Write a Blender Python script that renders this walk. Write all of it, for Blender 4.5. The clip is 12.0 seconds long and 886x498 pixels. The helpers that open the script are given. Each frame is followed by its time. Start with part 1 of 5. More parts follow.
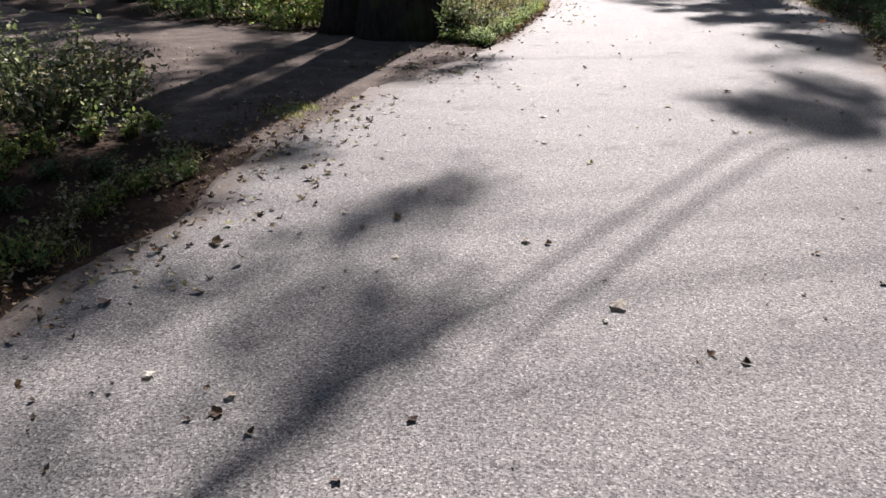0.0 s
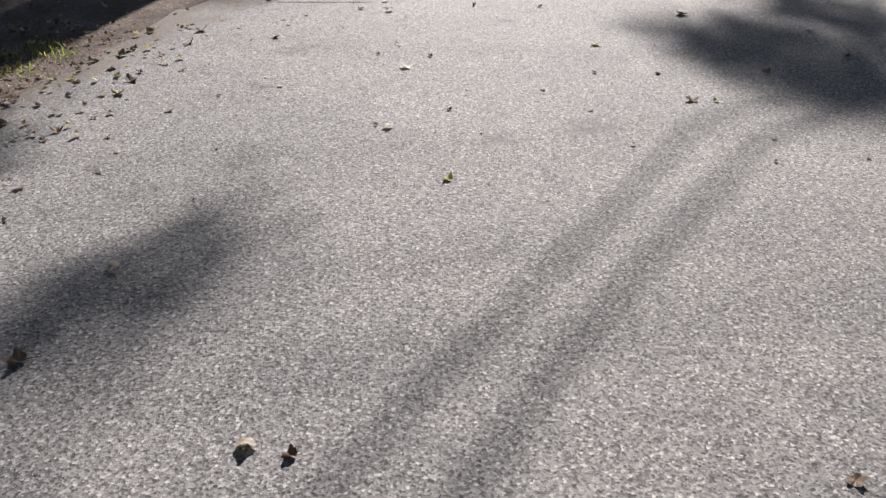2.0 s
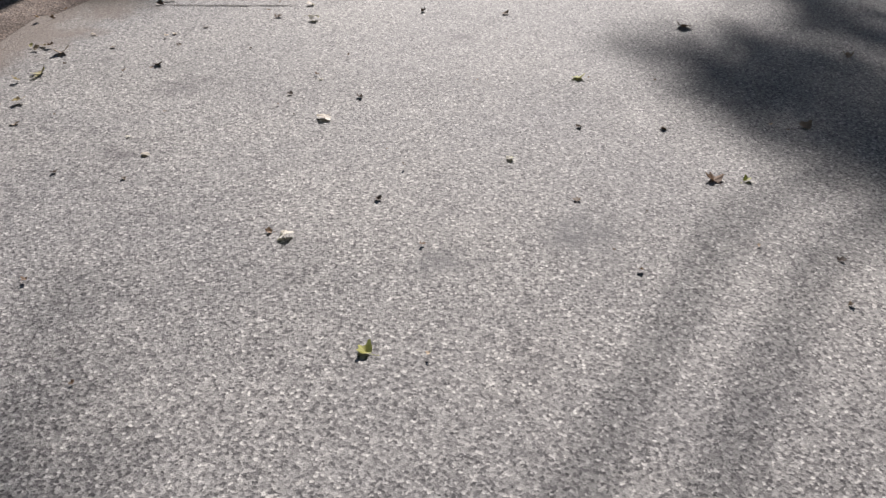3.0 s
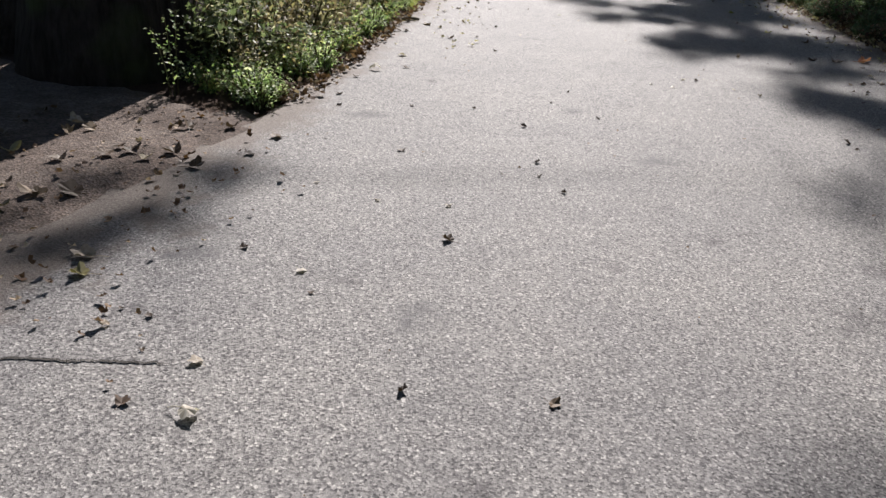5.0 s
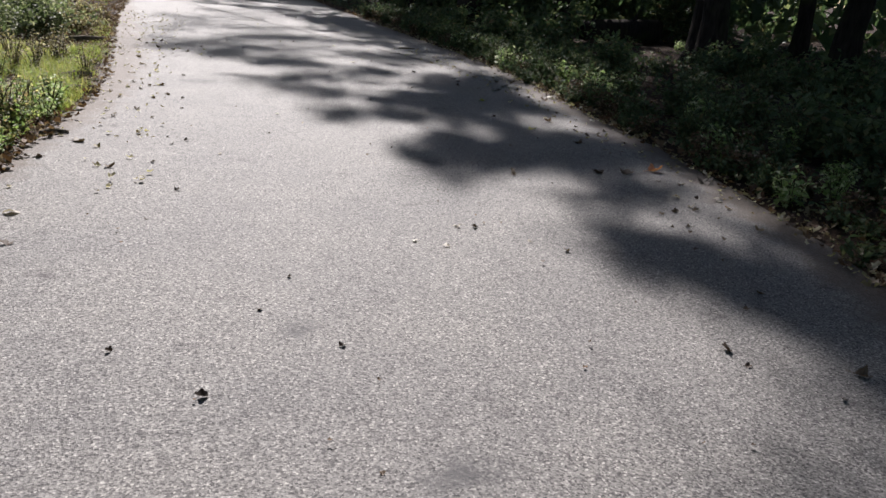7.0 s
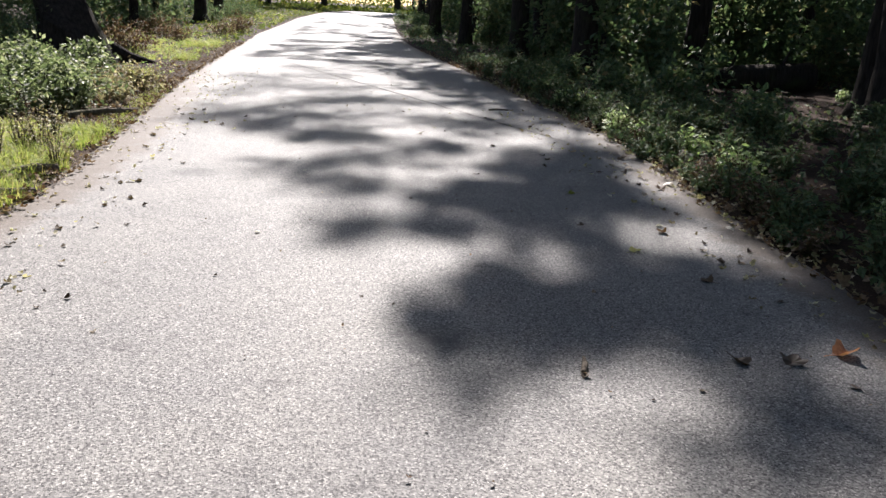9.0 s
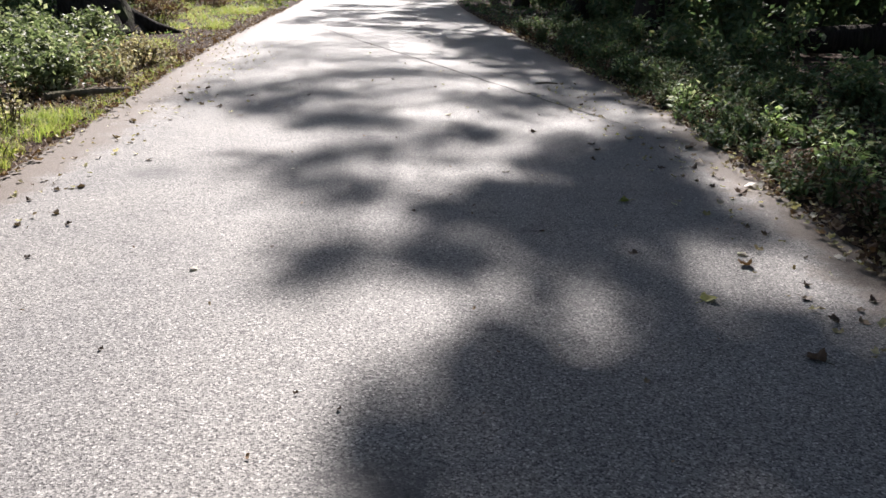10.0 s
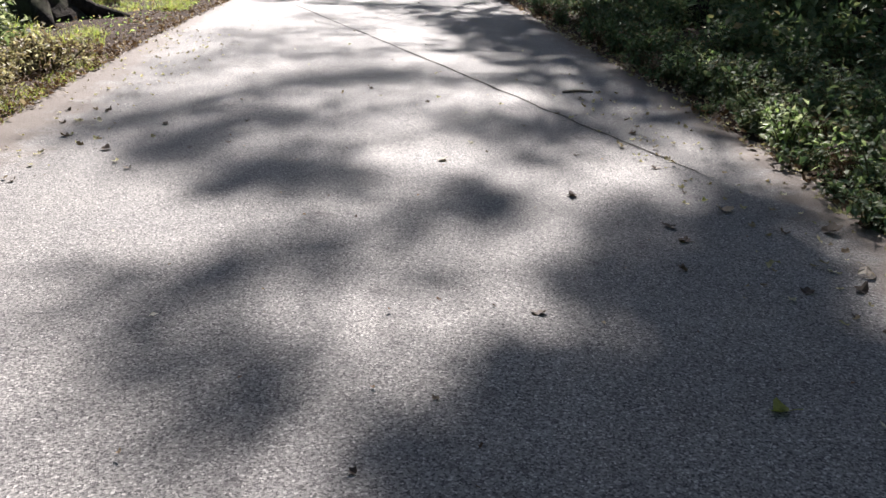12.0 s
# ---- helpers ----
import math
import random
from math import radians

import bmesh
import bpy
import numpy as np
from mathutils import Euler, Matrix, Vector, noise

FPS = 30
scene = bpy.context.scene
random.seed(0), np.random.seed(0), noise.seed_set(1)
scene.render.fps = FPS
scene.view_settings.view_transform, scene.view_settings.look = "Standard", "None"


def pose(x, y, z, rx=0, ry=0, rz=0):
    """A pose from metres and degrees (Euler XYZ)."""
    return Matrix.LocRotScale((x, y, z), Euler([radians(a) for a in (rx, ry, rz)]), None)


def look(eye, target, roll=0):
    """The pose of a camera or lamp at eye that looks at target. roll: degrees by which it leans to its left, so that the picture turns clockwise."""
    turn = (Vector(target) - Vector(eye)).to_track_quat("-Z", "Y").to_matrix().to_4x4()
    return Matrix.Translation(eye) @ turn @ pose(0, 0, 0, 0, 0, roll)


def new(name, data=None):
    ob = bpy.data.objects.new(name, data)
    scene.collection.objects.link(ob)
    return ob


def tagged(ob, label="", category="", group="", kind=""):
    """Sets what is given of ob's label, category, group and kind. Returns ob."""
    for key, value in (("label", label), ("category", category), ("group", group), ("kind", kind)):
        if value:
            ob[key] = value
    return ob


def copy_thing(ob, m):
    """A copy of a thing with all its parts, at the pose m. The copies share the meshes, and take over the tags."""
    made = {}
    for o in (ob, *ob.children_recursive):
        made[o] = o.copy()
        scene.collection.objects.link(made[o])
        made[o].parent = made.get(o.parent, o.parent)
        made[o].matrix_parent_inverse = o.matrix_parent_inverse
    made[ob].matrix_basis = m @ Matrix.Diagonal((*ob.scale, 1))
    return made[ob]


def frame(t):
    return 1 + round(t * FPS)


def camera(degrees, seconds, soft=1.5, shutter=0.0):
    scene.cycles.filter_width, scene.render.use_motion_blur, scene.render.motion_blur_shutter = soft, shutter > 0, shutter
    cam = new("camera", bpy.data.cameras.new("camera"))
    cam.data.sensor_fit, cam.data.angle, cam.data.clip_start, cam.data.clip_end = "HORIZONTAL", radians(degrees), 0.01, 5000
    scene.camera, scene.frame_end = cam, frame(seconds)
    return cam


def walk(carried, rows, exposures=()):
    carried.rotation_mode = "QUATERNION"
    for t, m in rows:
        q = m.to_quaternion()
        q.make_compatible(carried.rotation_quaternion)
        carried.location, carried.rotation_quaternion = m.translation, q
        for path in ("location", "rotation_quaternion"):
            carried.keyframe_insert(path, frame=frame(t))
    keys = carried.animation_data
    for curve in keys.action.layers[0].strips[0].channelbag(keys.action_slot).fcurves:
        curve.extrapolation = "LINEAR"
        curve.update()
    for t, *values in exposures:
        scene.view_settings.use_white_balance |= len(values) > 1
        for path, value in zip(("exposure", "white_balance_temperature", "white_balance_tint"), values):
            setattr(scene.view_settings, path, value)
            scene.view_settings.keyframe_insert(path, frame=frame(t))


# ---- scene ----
cam = camera(57.7, 12.0)
PATH = [
    (0, (0.609, 0.01, 1.54), (0.342, 1.852, 0.806), -0.5),
    (0.5, (0.818, 0.615, 1.519), (0.6, 2.467, 0.797), -1.7),
    (1, (0.875, 1.272, 1.464), (0.668, 3.097, 0.673), -1.5),
    (1.5, (1.003, 1.946, 1.46), (0.816, 3.75, 0.616), -0.9),
    (2, (1.092, 2.588, 1.425), (0.944, 4.315, 0.428), -0.3),
    (2.5, (1.098, 3.282, 1.458), (0.973, 4.976, 0.402), 0.1),
    (3, (1.128, 3.968, 1.437), (1.063, 5.64, 0.341), 0.6),
    (3.5, (1.042, 4.679, 1.434), (0.981, 6.375, 0.376), 0.7),
    (3.7, (1.039, 4.953, 1.427), (0.976, 6.661, 0.388), 0.7),
    (5.3, (0.947, 6.931, 1.484), (0.927, 8.76, 0.676), 4.2),
    (5.5, (0.951, 7.179, 1.459), (0.958, 9.001, 0.635), 4.3),
    (6, (0.972, 7.952, 1.478), (1.131, 9.801, 0.734), 5.8),
    (6.5, (1.198, 8.654, 1.502), (1.645, 10.488, 0.841), 5.2),
    (6.7, (1.258, 8.922, 1.495), (1.802, 10.733, 0.844), 5.9),
    (8.3, (2.142, 11.062, 1.502), (2.732, 12.858, 0.849), 4.3),
    (8.5, (2.267, 11.321, 1.533), (2.778, 13.144, 0.888), 3.7),
    (9, (2.645, 11.983, 1.56), (2.898, 13.882, 0.985), 2.9),
    (9.5, (2.91, 12.757, 1.523), (3.027, 14.659, 0.915), 1.8),
    (10, (3.152, 13.507, 1.526), (3.254, 15.391, 0.863), 1.8),
    (10.5, (3.267, 14.194, 1.532), (3.352, 16.062, 0.822), 0.2),
    (11, (3.289, 14.972, 1.555), (3.405, 16.836, 0.84), 1.2),
    (11.5, (3.39, 15.724, 1.571), (3.485, 17.596, 0.872), 0.9),
    (12, (3.394, 16.509, 1.569), (3.479, 18.365, 0.831), 1.3),
]
walk(cam, [(t, look(eye, target, roll)) for t, eye, target, roll in PATH], exposures=[(0, 1.25, 6400, 18), (0.5, 1.21, 6400, 18), (1.0, 1.16, 6350, 14), (2.5, 1.1, 6350, 14), (6.7, 1.0, 6300, 15), (8.3, 1.4, 6300, 16), (9.0, 1.66, 6350, 14), (10.5, 1.7, 6400, 15), (12, 1.84, 6400, 15)])

# ---- light ----
SUN_TURN, SUN_RISE = 3.5, 38.0          # degrees clockwise from +y, degrees above the horizon
sa, se = radians(SUN_TURN), radians(SUN_RISE)
SUN = Vector((math.sin(sa) * math.cos(se), math.cos(sa) * math.cos(se), math.sin(se)))
world = bpy.data.worlds.new("sky")
scene.world = world
world.use_nodes = True
sky = world.node_tree.nodes.new("ShaderNodeTexSky")
sky.sky_type = "NISHITA"
sky.sun_disc = False
sky.sun_elevation, sky.sun_rotation = se, sa
background = world.node_tree.nodes["Background"]
background.inputs["Strength"].default_value = 0.058
world.node_tree.links.new(sky.outputs["Color"], background.inputs["Color"])
sun = new("sun", bpy.data.lights.new("sun", "SUN"))
sun.data.energy, sun.data.angle, sun.data.color = 5.0, radians(0.7), (1.0, 0.95, 0.88)
sun.matrix_world = look(SUN * 120, (0, 0, 0))


# ---- materials ----
def material(name, rough=0.8):
    m = bpy.data.materials.new(name)
    m.use_nodes = True
    t = m.node_tree
    b = t.nodes["Principled BSDF"]
    b.inputs["Roughness"].default_value = rough
    return m, t, b


def node(t, kind, **values):
    n = t.nodes.new(kind)
    for key, value in values.items():
        n.inputs[key.replace("_", " ")].default_value = value
    return n


def ramp(t, source, stops):
    r = t.nodes.new("ShaderNodeValToRGB")
    e = r.color_ramp.elements
    e[0].position, e[0].color = stops[0][0], (*stops[0][1], 1)
    e[1].position, e[1].color = stops[-1][0], (*stops[-1][1], 1)
    for p, c in stops[1:-1]:
        k = e.new(p)
        k.color = (*c, 1)
    t.links.new(source, r.inputs[0])
    return r.outputs[0]


def mixed(t, kind, factor, a, b):
    n = t.nodes.new("ShaderNodeMixRGB")
    n.blend_type = kind
    for value, slot in ((factor, 0), (a, 1), (b, 2)):
        if isinstance(value, (int, float)):
            n.inputs[slot].default_value = value
        elif isinstance(value, tuple):
            n.inputs[slot].default_value = (*value, 1)
        else:
            t.links.new(value, n.inputs[slot])
    return n.outputs[0]


def where(t):
    return t.nodes.new("ShaderNodeNewGeometry").outputs["Position"]


def textured(t, kind, at, **values):
    n = node(t, kind, **values)
    t.links.new(at, n.inputs["Vector"])
    return n


def bumped(t, b, height, strength, distance):
    n = node(t, "ShaderNodeBump", Strength=strength, Distance=distance)
    t.links.new(height, n.inputs["Height"])
    t.links.new(n.outputs["Normal"], b.inputs["Normal"])


def asphalt_material():
    m, t, b = material("worn asphalt", 0.8)
    at = where(t)
    chips = textured(t, "ShaderNodeTexVoronoi", at, Scale=128.0)
    small = textured(t, "ShaderNodeTexVoronoi", at, Scale=270.0)
    grain = textured(t, "ShaderNodeTexNoise", at, Scale=75.0, Detail=4.0, Roughness=0.7)
    tone = t.nodes.new("ShaderNodeSeparateColor")
    t.links.new(chips.outputs["Color"], tone.inputs[0])
    stone = ramp(t, tone.outputs[0], [(0.0, (0.05, 0.048, 0.05)), (0.3, (0.135, 0.13, 0.129)), (0.75, (0.205, 0.2, 0.195)),
                                      (0.92, (0.262, 0.255, 0.247)), (1.0, (0.4, 0.39, 0.37))])
    pits = ramp(t, grain.outputs[0], [(0.34, (0.22, 0.21, 0.22)), (0.5, (1, 1, 1))])
    colour = mixed(t, "MULTIPLY", 0.85, stone, pits)
    patch = textured(t, "ShaderNodeTexNoise", at, Scale=0.9, Detail=6.0, Roughness=0.6)
    colour = mixed(t, "MULTIPLY", 1.0, colour, ramp(t, patch.outputs[0], [(0.3, (0.84, 0.83, 0.84)), (0.7, (1.12, 1.1, 1.07))]))
    stain = textured(t, "ShaderNodeTexNoise", at, Scale=2.6, Detail=5.0, Roughness=0.65)
    colour = mixed(t, "MULTIPLY", 1.0, colour, ramp(t, stain.outputs[0], [(0.27, (0.52, 0.5, 0.52)), (0.4, (1, 1, 1))]))
    dust = t.nodes.new("ShaderNodeAttribute")
    dust.attribute_name = "dust"
    wear = t.nodes.new("ShaderNodeAttribute")
    wear.attribute_name = "wear"
    fray = node(t, "ShaderNodeMath")
    fray.operation = "MULTIPLY"
    t.links.new(wear.outputs["Fac"], fray.inputs[0])
    t.links.new(textured(t, "ShaderNodeTexNoise", at, Scale=11.0, Detail=6.0, Roughness=0.75).outputs[0], fray.inputs[1])
    colour = mixed(t, "MIX", ramp(t, fray.outputs[0], [(0.2, (0, 0, 0)), (0.48, (0.85, 0.85, 0.85))]), colour, (0.062, 0.06, 0.063))
    drift = textured(t, "ShaderNodeTexNoise", at, Scale=3.2, Detail=7.0, Roughness=0.7)
    cover = node(t, "ShaderNodeMath")
    cover.operation = "ADD"
    t.links.new(dust.outputs["Fac"], cover.inputs[0])
    t.links.new(drift.outputs[0], cover.inputs[1])
    soil = ramp(t, grain.outputs[0], [(0.3, (0.06, 0.046, 0.038)), (0.7, (0.15, 0.122, 0.103))])
    colour = mixed(t, "MIX", ramp(t, cover.outputs[0], [(0.75, (0, 0, 0)), (1.15, (0.85, 0.85, 0.85))]), colour, soil)
    t.links.new(colour, b.inputs["Base Color"])
    b.inputs["Specular IOR Level"].default_value = 0.19
    height = mixed(t, "MIX", 0.5, chips.outputs["Distance"], small.outputs["Distance"])
    height = mixed(t, "MIX", 0.4, height, grain.outputs[0])
    bumped(t, b, height, 0.6, 0.007)
    t.links.new(ramp(t, tone.outputs[1], [(0.0, (0.6,) * 3), (1.0, (0.86,) * 3)]), b.inputs["Roughness"])
    return m


def soil_material(name, dark, mid, light, scale):
    m, t, b = material(name, 0.95)
    at = where(t)
    coarse = textured(t, "ShaderNodeTexNoise", at, Scale=scale, Detail=8.0, Roughness=0.7)
    bits = textured(t, "ShaderNodeTexVoronoi", at, Scale=scale * 34)
    tone = t.nodes.new("ShaderNodeSeparateColor")
    t.links.new(bits.outputs["Color"], tone.inputs[0])
    base = ramp(t, coarse.outputs[0], [(0.3, dark), (0.52, mid), (0.72, light)])
    base = mixed(t, "MULTIPLY", 0.8, base, ramp(t, tone.outputs[0], [(0.0, (0.45, 0.42, 0.4)), (0.7, (1, 1, 1)), (1.0, (1.5, 1.4, 1.3))]))
    t.links.new(base, b.inputs["Base Color"])
    b.inputs["Specular IOR Level"].default_value = 0.1
    bumped(t, b, mixed(t, "MIX", 0.4, coarse.outputs[0], bits.outputs["Distance"]), 0.8, 0.02)
    return m


def leaf_material(name, stops, glow, rough=0.55):
    """Thin leaves that let light through; each island has its own shade."""
    m, t, b = material(name, rough)
    g = t.nodes.new("ShaderNodeNewGeometry")
    info = t.nodes.new("ShaderNodeObjectInfo")
    pick = node(t, "ShaderNodeMath")
    pick.operation = "FRACT"
    add = node(t, "ShaderNodeMath")
    t.links.new(g.outputs["Random Per Island"], add.inputs[0])
    t.links.new(info.outputs["Random"], add.inputs[1])
    t.links.new(add.outputs[0], pick.inputs[0])
    colour = ramp(t, pick.outputs[0], stops)
    b.inputs["Specular IOR Level"].default_value = 0.3
    spots = textured(t, "ShaderNodeTexNoise", g.outputs["Position"], Scale=45.0, Detail=3.0)
    colour = mixed(t, "MULTIPLY", 0.7, colour, ramp(t, spots.outputs[0], [(0.3, (0.55, 0.5, 0.4)), (0.6, (1.1, 1.1, 1.1))]))
    t.links.new(colour, b.inputs["Base Color"])
    through_leaf = t.nodes.new("ShaderNodeBsdfTranslucent")
    t.links.new(mixed(t, "MULTIPLY", 1.0, colour, (1.4, 1.5, 1.15)), through_leaf.inputs["Color"])
    mix = t.nodes.new("ShaderNodeMixShader")
    mix.inputs[0].default_value = glow
    t.links.new(b.outputs[0], mix.inputs[1])
    t.links.new(through_leaf.outputs[0], mix.inputs[2])
    t.links.new(mix.outputs[0], t.nodes["Material Output"].inputs["Surface"])
    return m


def bark_material(name, dark, light):
    m, t, b = material(name, 0.95)
    b.inputs["Specular IOR Level"].default_value = 0.08
    tc = t.nodes.new("ShaderNodeTexCoord")
    mapping = node(t, "ShaderNodeMapping", Scale=(9.0, 9.0, 1.6))
    t.links.new(tc.outputs["Object"], mapping.inputs["Vector"])
    ridges = textured(t, "ShaderNodeTexNoise", mapping.outputs[0], Scale=1.6, Detail=7.0, Roughness=0.7)
    moss = textured(t, "ShaderNodeTexNoise", where(t), Scale=1.4, Detail=5.0)
    colour = ramp(t, ridges.outputs[0], [(0.35, dark), (0.65, light)])
    colour = mixed(t, "MIX", ramp(t, moss.outputs[0], [(0.55, (0, 0, 0)), (0.7, (0.6, 0.6, 0.6))]), colour, (0.05, 0.065, 0.025))
    t.links.new(colour, b.inputs["Base Color"])
    bumped(t, b, ridges.outputs[0], 1.0, 0.05)
    return m


ASPHALT = asphalt_material()
SOIL = soil_material("forest soil", (0.018, 0.011, 0.008), (0.04, 0.025, 0.018), (0.07, 0.046, 0.032), 3.0)
DIRT = soil_material("pale packed dirt", (0.06, 0.047, 0.041), (0.115, 0.094, 0.083), (0.17, 0.146, 0.13), 2.2)
TAR = soil_material("packed dirt and dark line", (0.055, 0.052, 0.05), (0.085, 0.081, 0.078), (0.12, 0.115, 0.11), 6.0)
BARK = bark_material("grey brown bark", (0.014, 0.011, 0.01), (0.048, 0.039, 0.034))
DEADWOOD = bark_material("weathered dead wood", (0.07, 0.055, 0.042), (0.22, 0.185, 0.15))
STEM = bark_material("brown green stems", (0.05, 0.05, 0.022), (0.12, 0.11, 0.055))
HERB = leaf_material("herb leaves", [(0.0, (0.09, 0.145, 0.06)), (0.45, (0.18, 0.25, 0.09)), (0.7, (0.28, 0.32, 0.12)), (0.85, (0.4, 0.36, 0.18)), (1.0, (0.34, 0.23, 0.14))], 0.6)
PALE = leaf_material("pale green leaves", [(0.0, (0.17, 0.26, 0.1)), (0.6, (0.29, 0.38, 0.16)), (1.0, (0.58, 0.58, 0.42))], 0.52, 0.45)
DEEP = leaf_material("deep green leaves", [(0.0, (0.045, 0.078, 0.04)), (0.55, (0.085, 0.122, 0.06)), (0.9, (0.15, 0.18, 0.095)), (1.0, (0.2, 0.155, 0.09))], 0.4, 0.66)
GREY = leaf_material("grey green leaves", [(0.0, (0.06, 0.08, 0.04)), (0.55, (0.12, 0.15, 0.075)), (0.85, (0.2, 0.22, 0.13)), (1.0, (0.4, 0.4, 0.31))], 0.42, 0.55)
GRASS = leaf_material("yellow green grass", [(0.0, (0.15, 0.2, 0.042)), (0.6, (0.25, 0.285, 0.07)), (1.0, (0.36, 0.31, 0.13))], 0.58)
CANOPY = leaf_material("canopy leaves", [(0.0, (0.03, 0.06, 0.015)), (0.7, (0.07, 0.11, 0.025)), (1.0, (0.15, 0.14, 0.03))], 0.3)
SUNNY = leaf_material("sunlit far leaves", [(0.0, (0.05, 0.075, 0.016)), (0.6, (0.1, 0.125, 0.028)), (1.0, (0.19, 0.175, 0.045))], 0.45, 0.7)
LITTER = leaf_material("dry brown leaves", [(0.0, (0.05, 0.028, 0.016)), (0.45, (0.11, 0.062, 0.034)), (0.8, (0.2, 0.13, 0.08)), (1.0, (0.4, 0.32, 0.24))], 0.2, 0.7)
BRUSH = leaf_material("dry olive brush", [(0.0, (0.09, 0.067, 0.045)), (0.4, (0.21, 0.165, 0.105)), (0.7, (0.27, 0.255, 0.13)), (0.88, (0.38, 0.33, 0.22)), (1.0, (0.52, 0.48, 0.4))], 0.42, 0.6)
FALLEN = leaf_material("fallen leaf", [(0.0, (0.05, 0.032, 0.022)), (0.45, (0.10, 0.07, 0.045)), (0.7, (0.17, 0.12, 0.07)), (0.82, (0.19, 0.17, 0.07)), (0.88, (0.24, 0.19, 0.14)), (1.0, (0.42, 0.37, 0.32))], 0.15, 0.6)
# dry brown, darkened to stand in for leaves seen from their backlit side
BACKLIT_FALLEN = leaf_material("fallen leaf darkened as backlit", [(0.0, (0.035, 0.022, 0.016)), (0.6, (0.075, 0.05, 0.035)), (1.0, (0.14, 0.1, 0.065))], 0.1, 0.6)
PALE_FALLEN = leaf_material("pale fallen leaf", [(0.0, (0.3, 0.25, 0.2)), (0.6, (0.44, 0.4, 0.35)), (1.0, (0.55, 0.52, 0.48))], 0.3, 0.55)
GREEN_FALLEN = leaf_material("yellow green fallen leaf", [(0.0, (0.2, 0.21, 0.05)), (1.0, (0.32, 0.31, 0.1))], 0.25, 0.55)
ORANGE_FALLEN = leaf_material("orange fallen leaf", [(0.0, (0.36, 0.14, 0.07)), (1.0, (0.45, 0.2, 0.1))], 0.25, 0.55)

# ---- mesh helpers ----
def link_mesh(name, verts, faces, mat, parent=None, label="", smooth=False):
    me = bpy.data.meshes.new(name)
    me.from_pydata(verts if isinstance(verts, list) else verts.tolist(), [], faces if isinstance(faces, list) else faces.tolist())
    me.materials.append(mat)
    if smooth:
        me.polygons.foreach_set("use_smooth", [True] * len(me.polygons))
    me.update()
    ob = new(name, me)
    if parent:
        ob.parent = parent
    if label:
        ob["label"] = label
    return ob


def joined(pieces):
    verts, faces, base = [], [], 0
    for v, f in pieces:
        v = np.asarray(v, float)
        verts.append(v)
        faces.extend([[i + base for i in face] for face in f])
        base += len(v)
    return np.concatenate(verts).tolist(), faces


def tube(points, radii, sides=8, rough=0.0, rng=None):
    """A tapered, closed tube along points."""
    points = [Vector(p) for p in points]
    verts, faces = [], []
    for i, p in enumerate(points):
        d = (points[min(i + 1, len(points) - 1)] - points[max(i - 1, 0)]).normalized()
        a = d.orthogonal().normalized() if abs(d.z) < 0.9 else Vector((1, 0, 0)).cross(d).normalized()
        b = d.cross(a)
        for k in range(sides):
            w = 2 * math.pi * k / sides
            r = radii[i] * (1 + (rng.uniform(-rough, rough) if rng is not None else 0))
            verts.append(tuple(p + (a * math.cos(w) + b * math.sin(w)) * r))
    for i in range(len(points) - 1):
        for k in range(sides):
            n = (k + 1) % sides
            faces.append([i * sides + k, i * sides + n, (i + 1) * sides + n, (i + 1) * sides + k])
    faces.append(list(range(sides))[::-1])
    faces.append([(len(points) - 1) * sides + k for k in range(sides)])
    return verts, faces


FLAT_LEAF = (np.array([(0, 0, 0), (0.30, 0.45, 0.10), (0, 1, -0.05), (-0.30, 0.45, 0.10)]), [(0, 1, 2), (0, 2, 3)])
CURLED = (np.array([(0, 0, 0.1), (0.34, 0.2, 0.3), (0.2, 0.45, 0.1), (0.42, 0.75, 0.26), (0.05, 0.95, 0.3), (-0.2, 0.65, 0.08), (-0.38, 0.5, 0.32), (-0.15, 0.2, 0.06)]),
          [(0, 1, 2), (2, 3, 4), (2, 4, 5), (0, 2, 5), (0, 5, 7), (5, 6, 7)])
FINE_LEAF = (np.array([(0, 0, 0), (0.24, 0.22, 0.07), (0.31, 0.5, 0.08), (0.15, 0.8, 0.03), (0, 1, -0.12), (-0.15, 0.8, 0.03), (-0.31, 0.5, 0.08),
                       (-0.24, 0.22, 0.07), (0, 0.5, 0.0)]), [(0, 1, 8), (1, 2, 8), (2, 3, 8), (3, 4, 8), (4, 5, 8), (5, 6, 8), (6, 7, 8), (7, 0, 8)])


MID_LEAF = (np.array([(0, 0, 0), (0.29, 0.4, 0.08), (0, 1, -0.1), (-0.29, 0.4, 0.08), (0, 0.45, 0.0)]), [(0, 1, 4), (1, 2, 4), (2, 3, 4), (3, 0, 4)])


def turns(rng, n, tilt):
    """Random rotations: any heading, leaning by up to about tilt radians."""
    h, p, r = rng.uniform(0, 2 * np.pi, n), rng.normal(0, tilt, n), rng.normal(0, tilt, n)
    ch, sh, cp, sp, cr, sr = np.cos(h), np.sin(h), np.cos(p), np.sin(p), np.cos(r), np.sin(r)
    m = np.empty((n, 3, 3))
    m[:, 0, 0], m[:, 0, 1], m[:, 0, 2] = ch * cr - sh * sp * sr, -sh * cp, ch * sr + sh * sp * cr
    m[:, 1, 0], m[:, 1, 1], m[:, 1, 2] = sh * cr + ch * sp * sr, ch * cp, sh * sr - ch * sp * cr
    m[:, 2, 0], m[:, 2, 1], m[:, 2, 2] = -cp * sr, sp, cp * cr
    return m


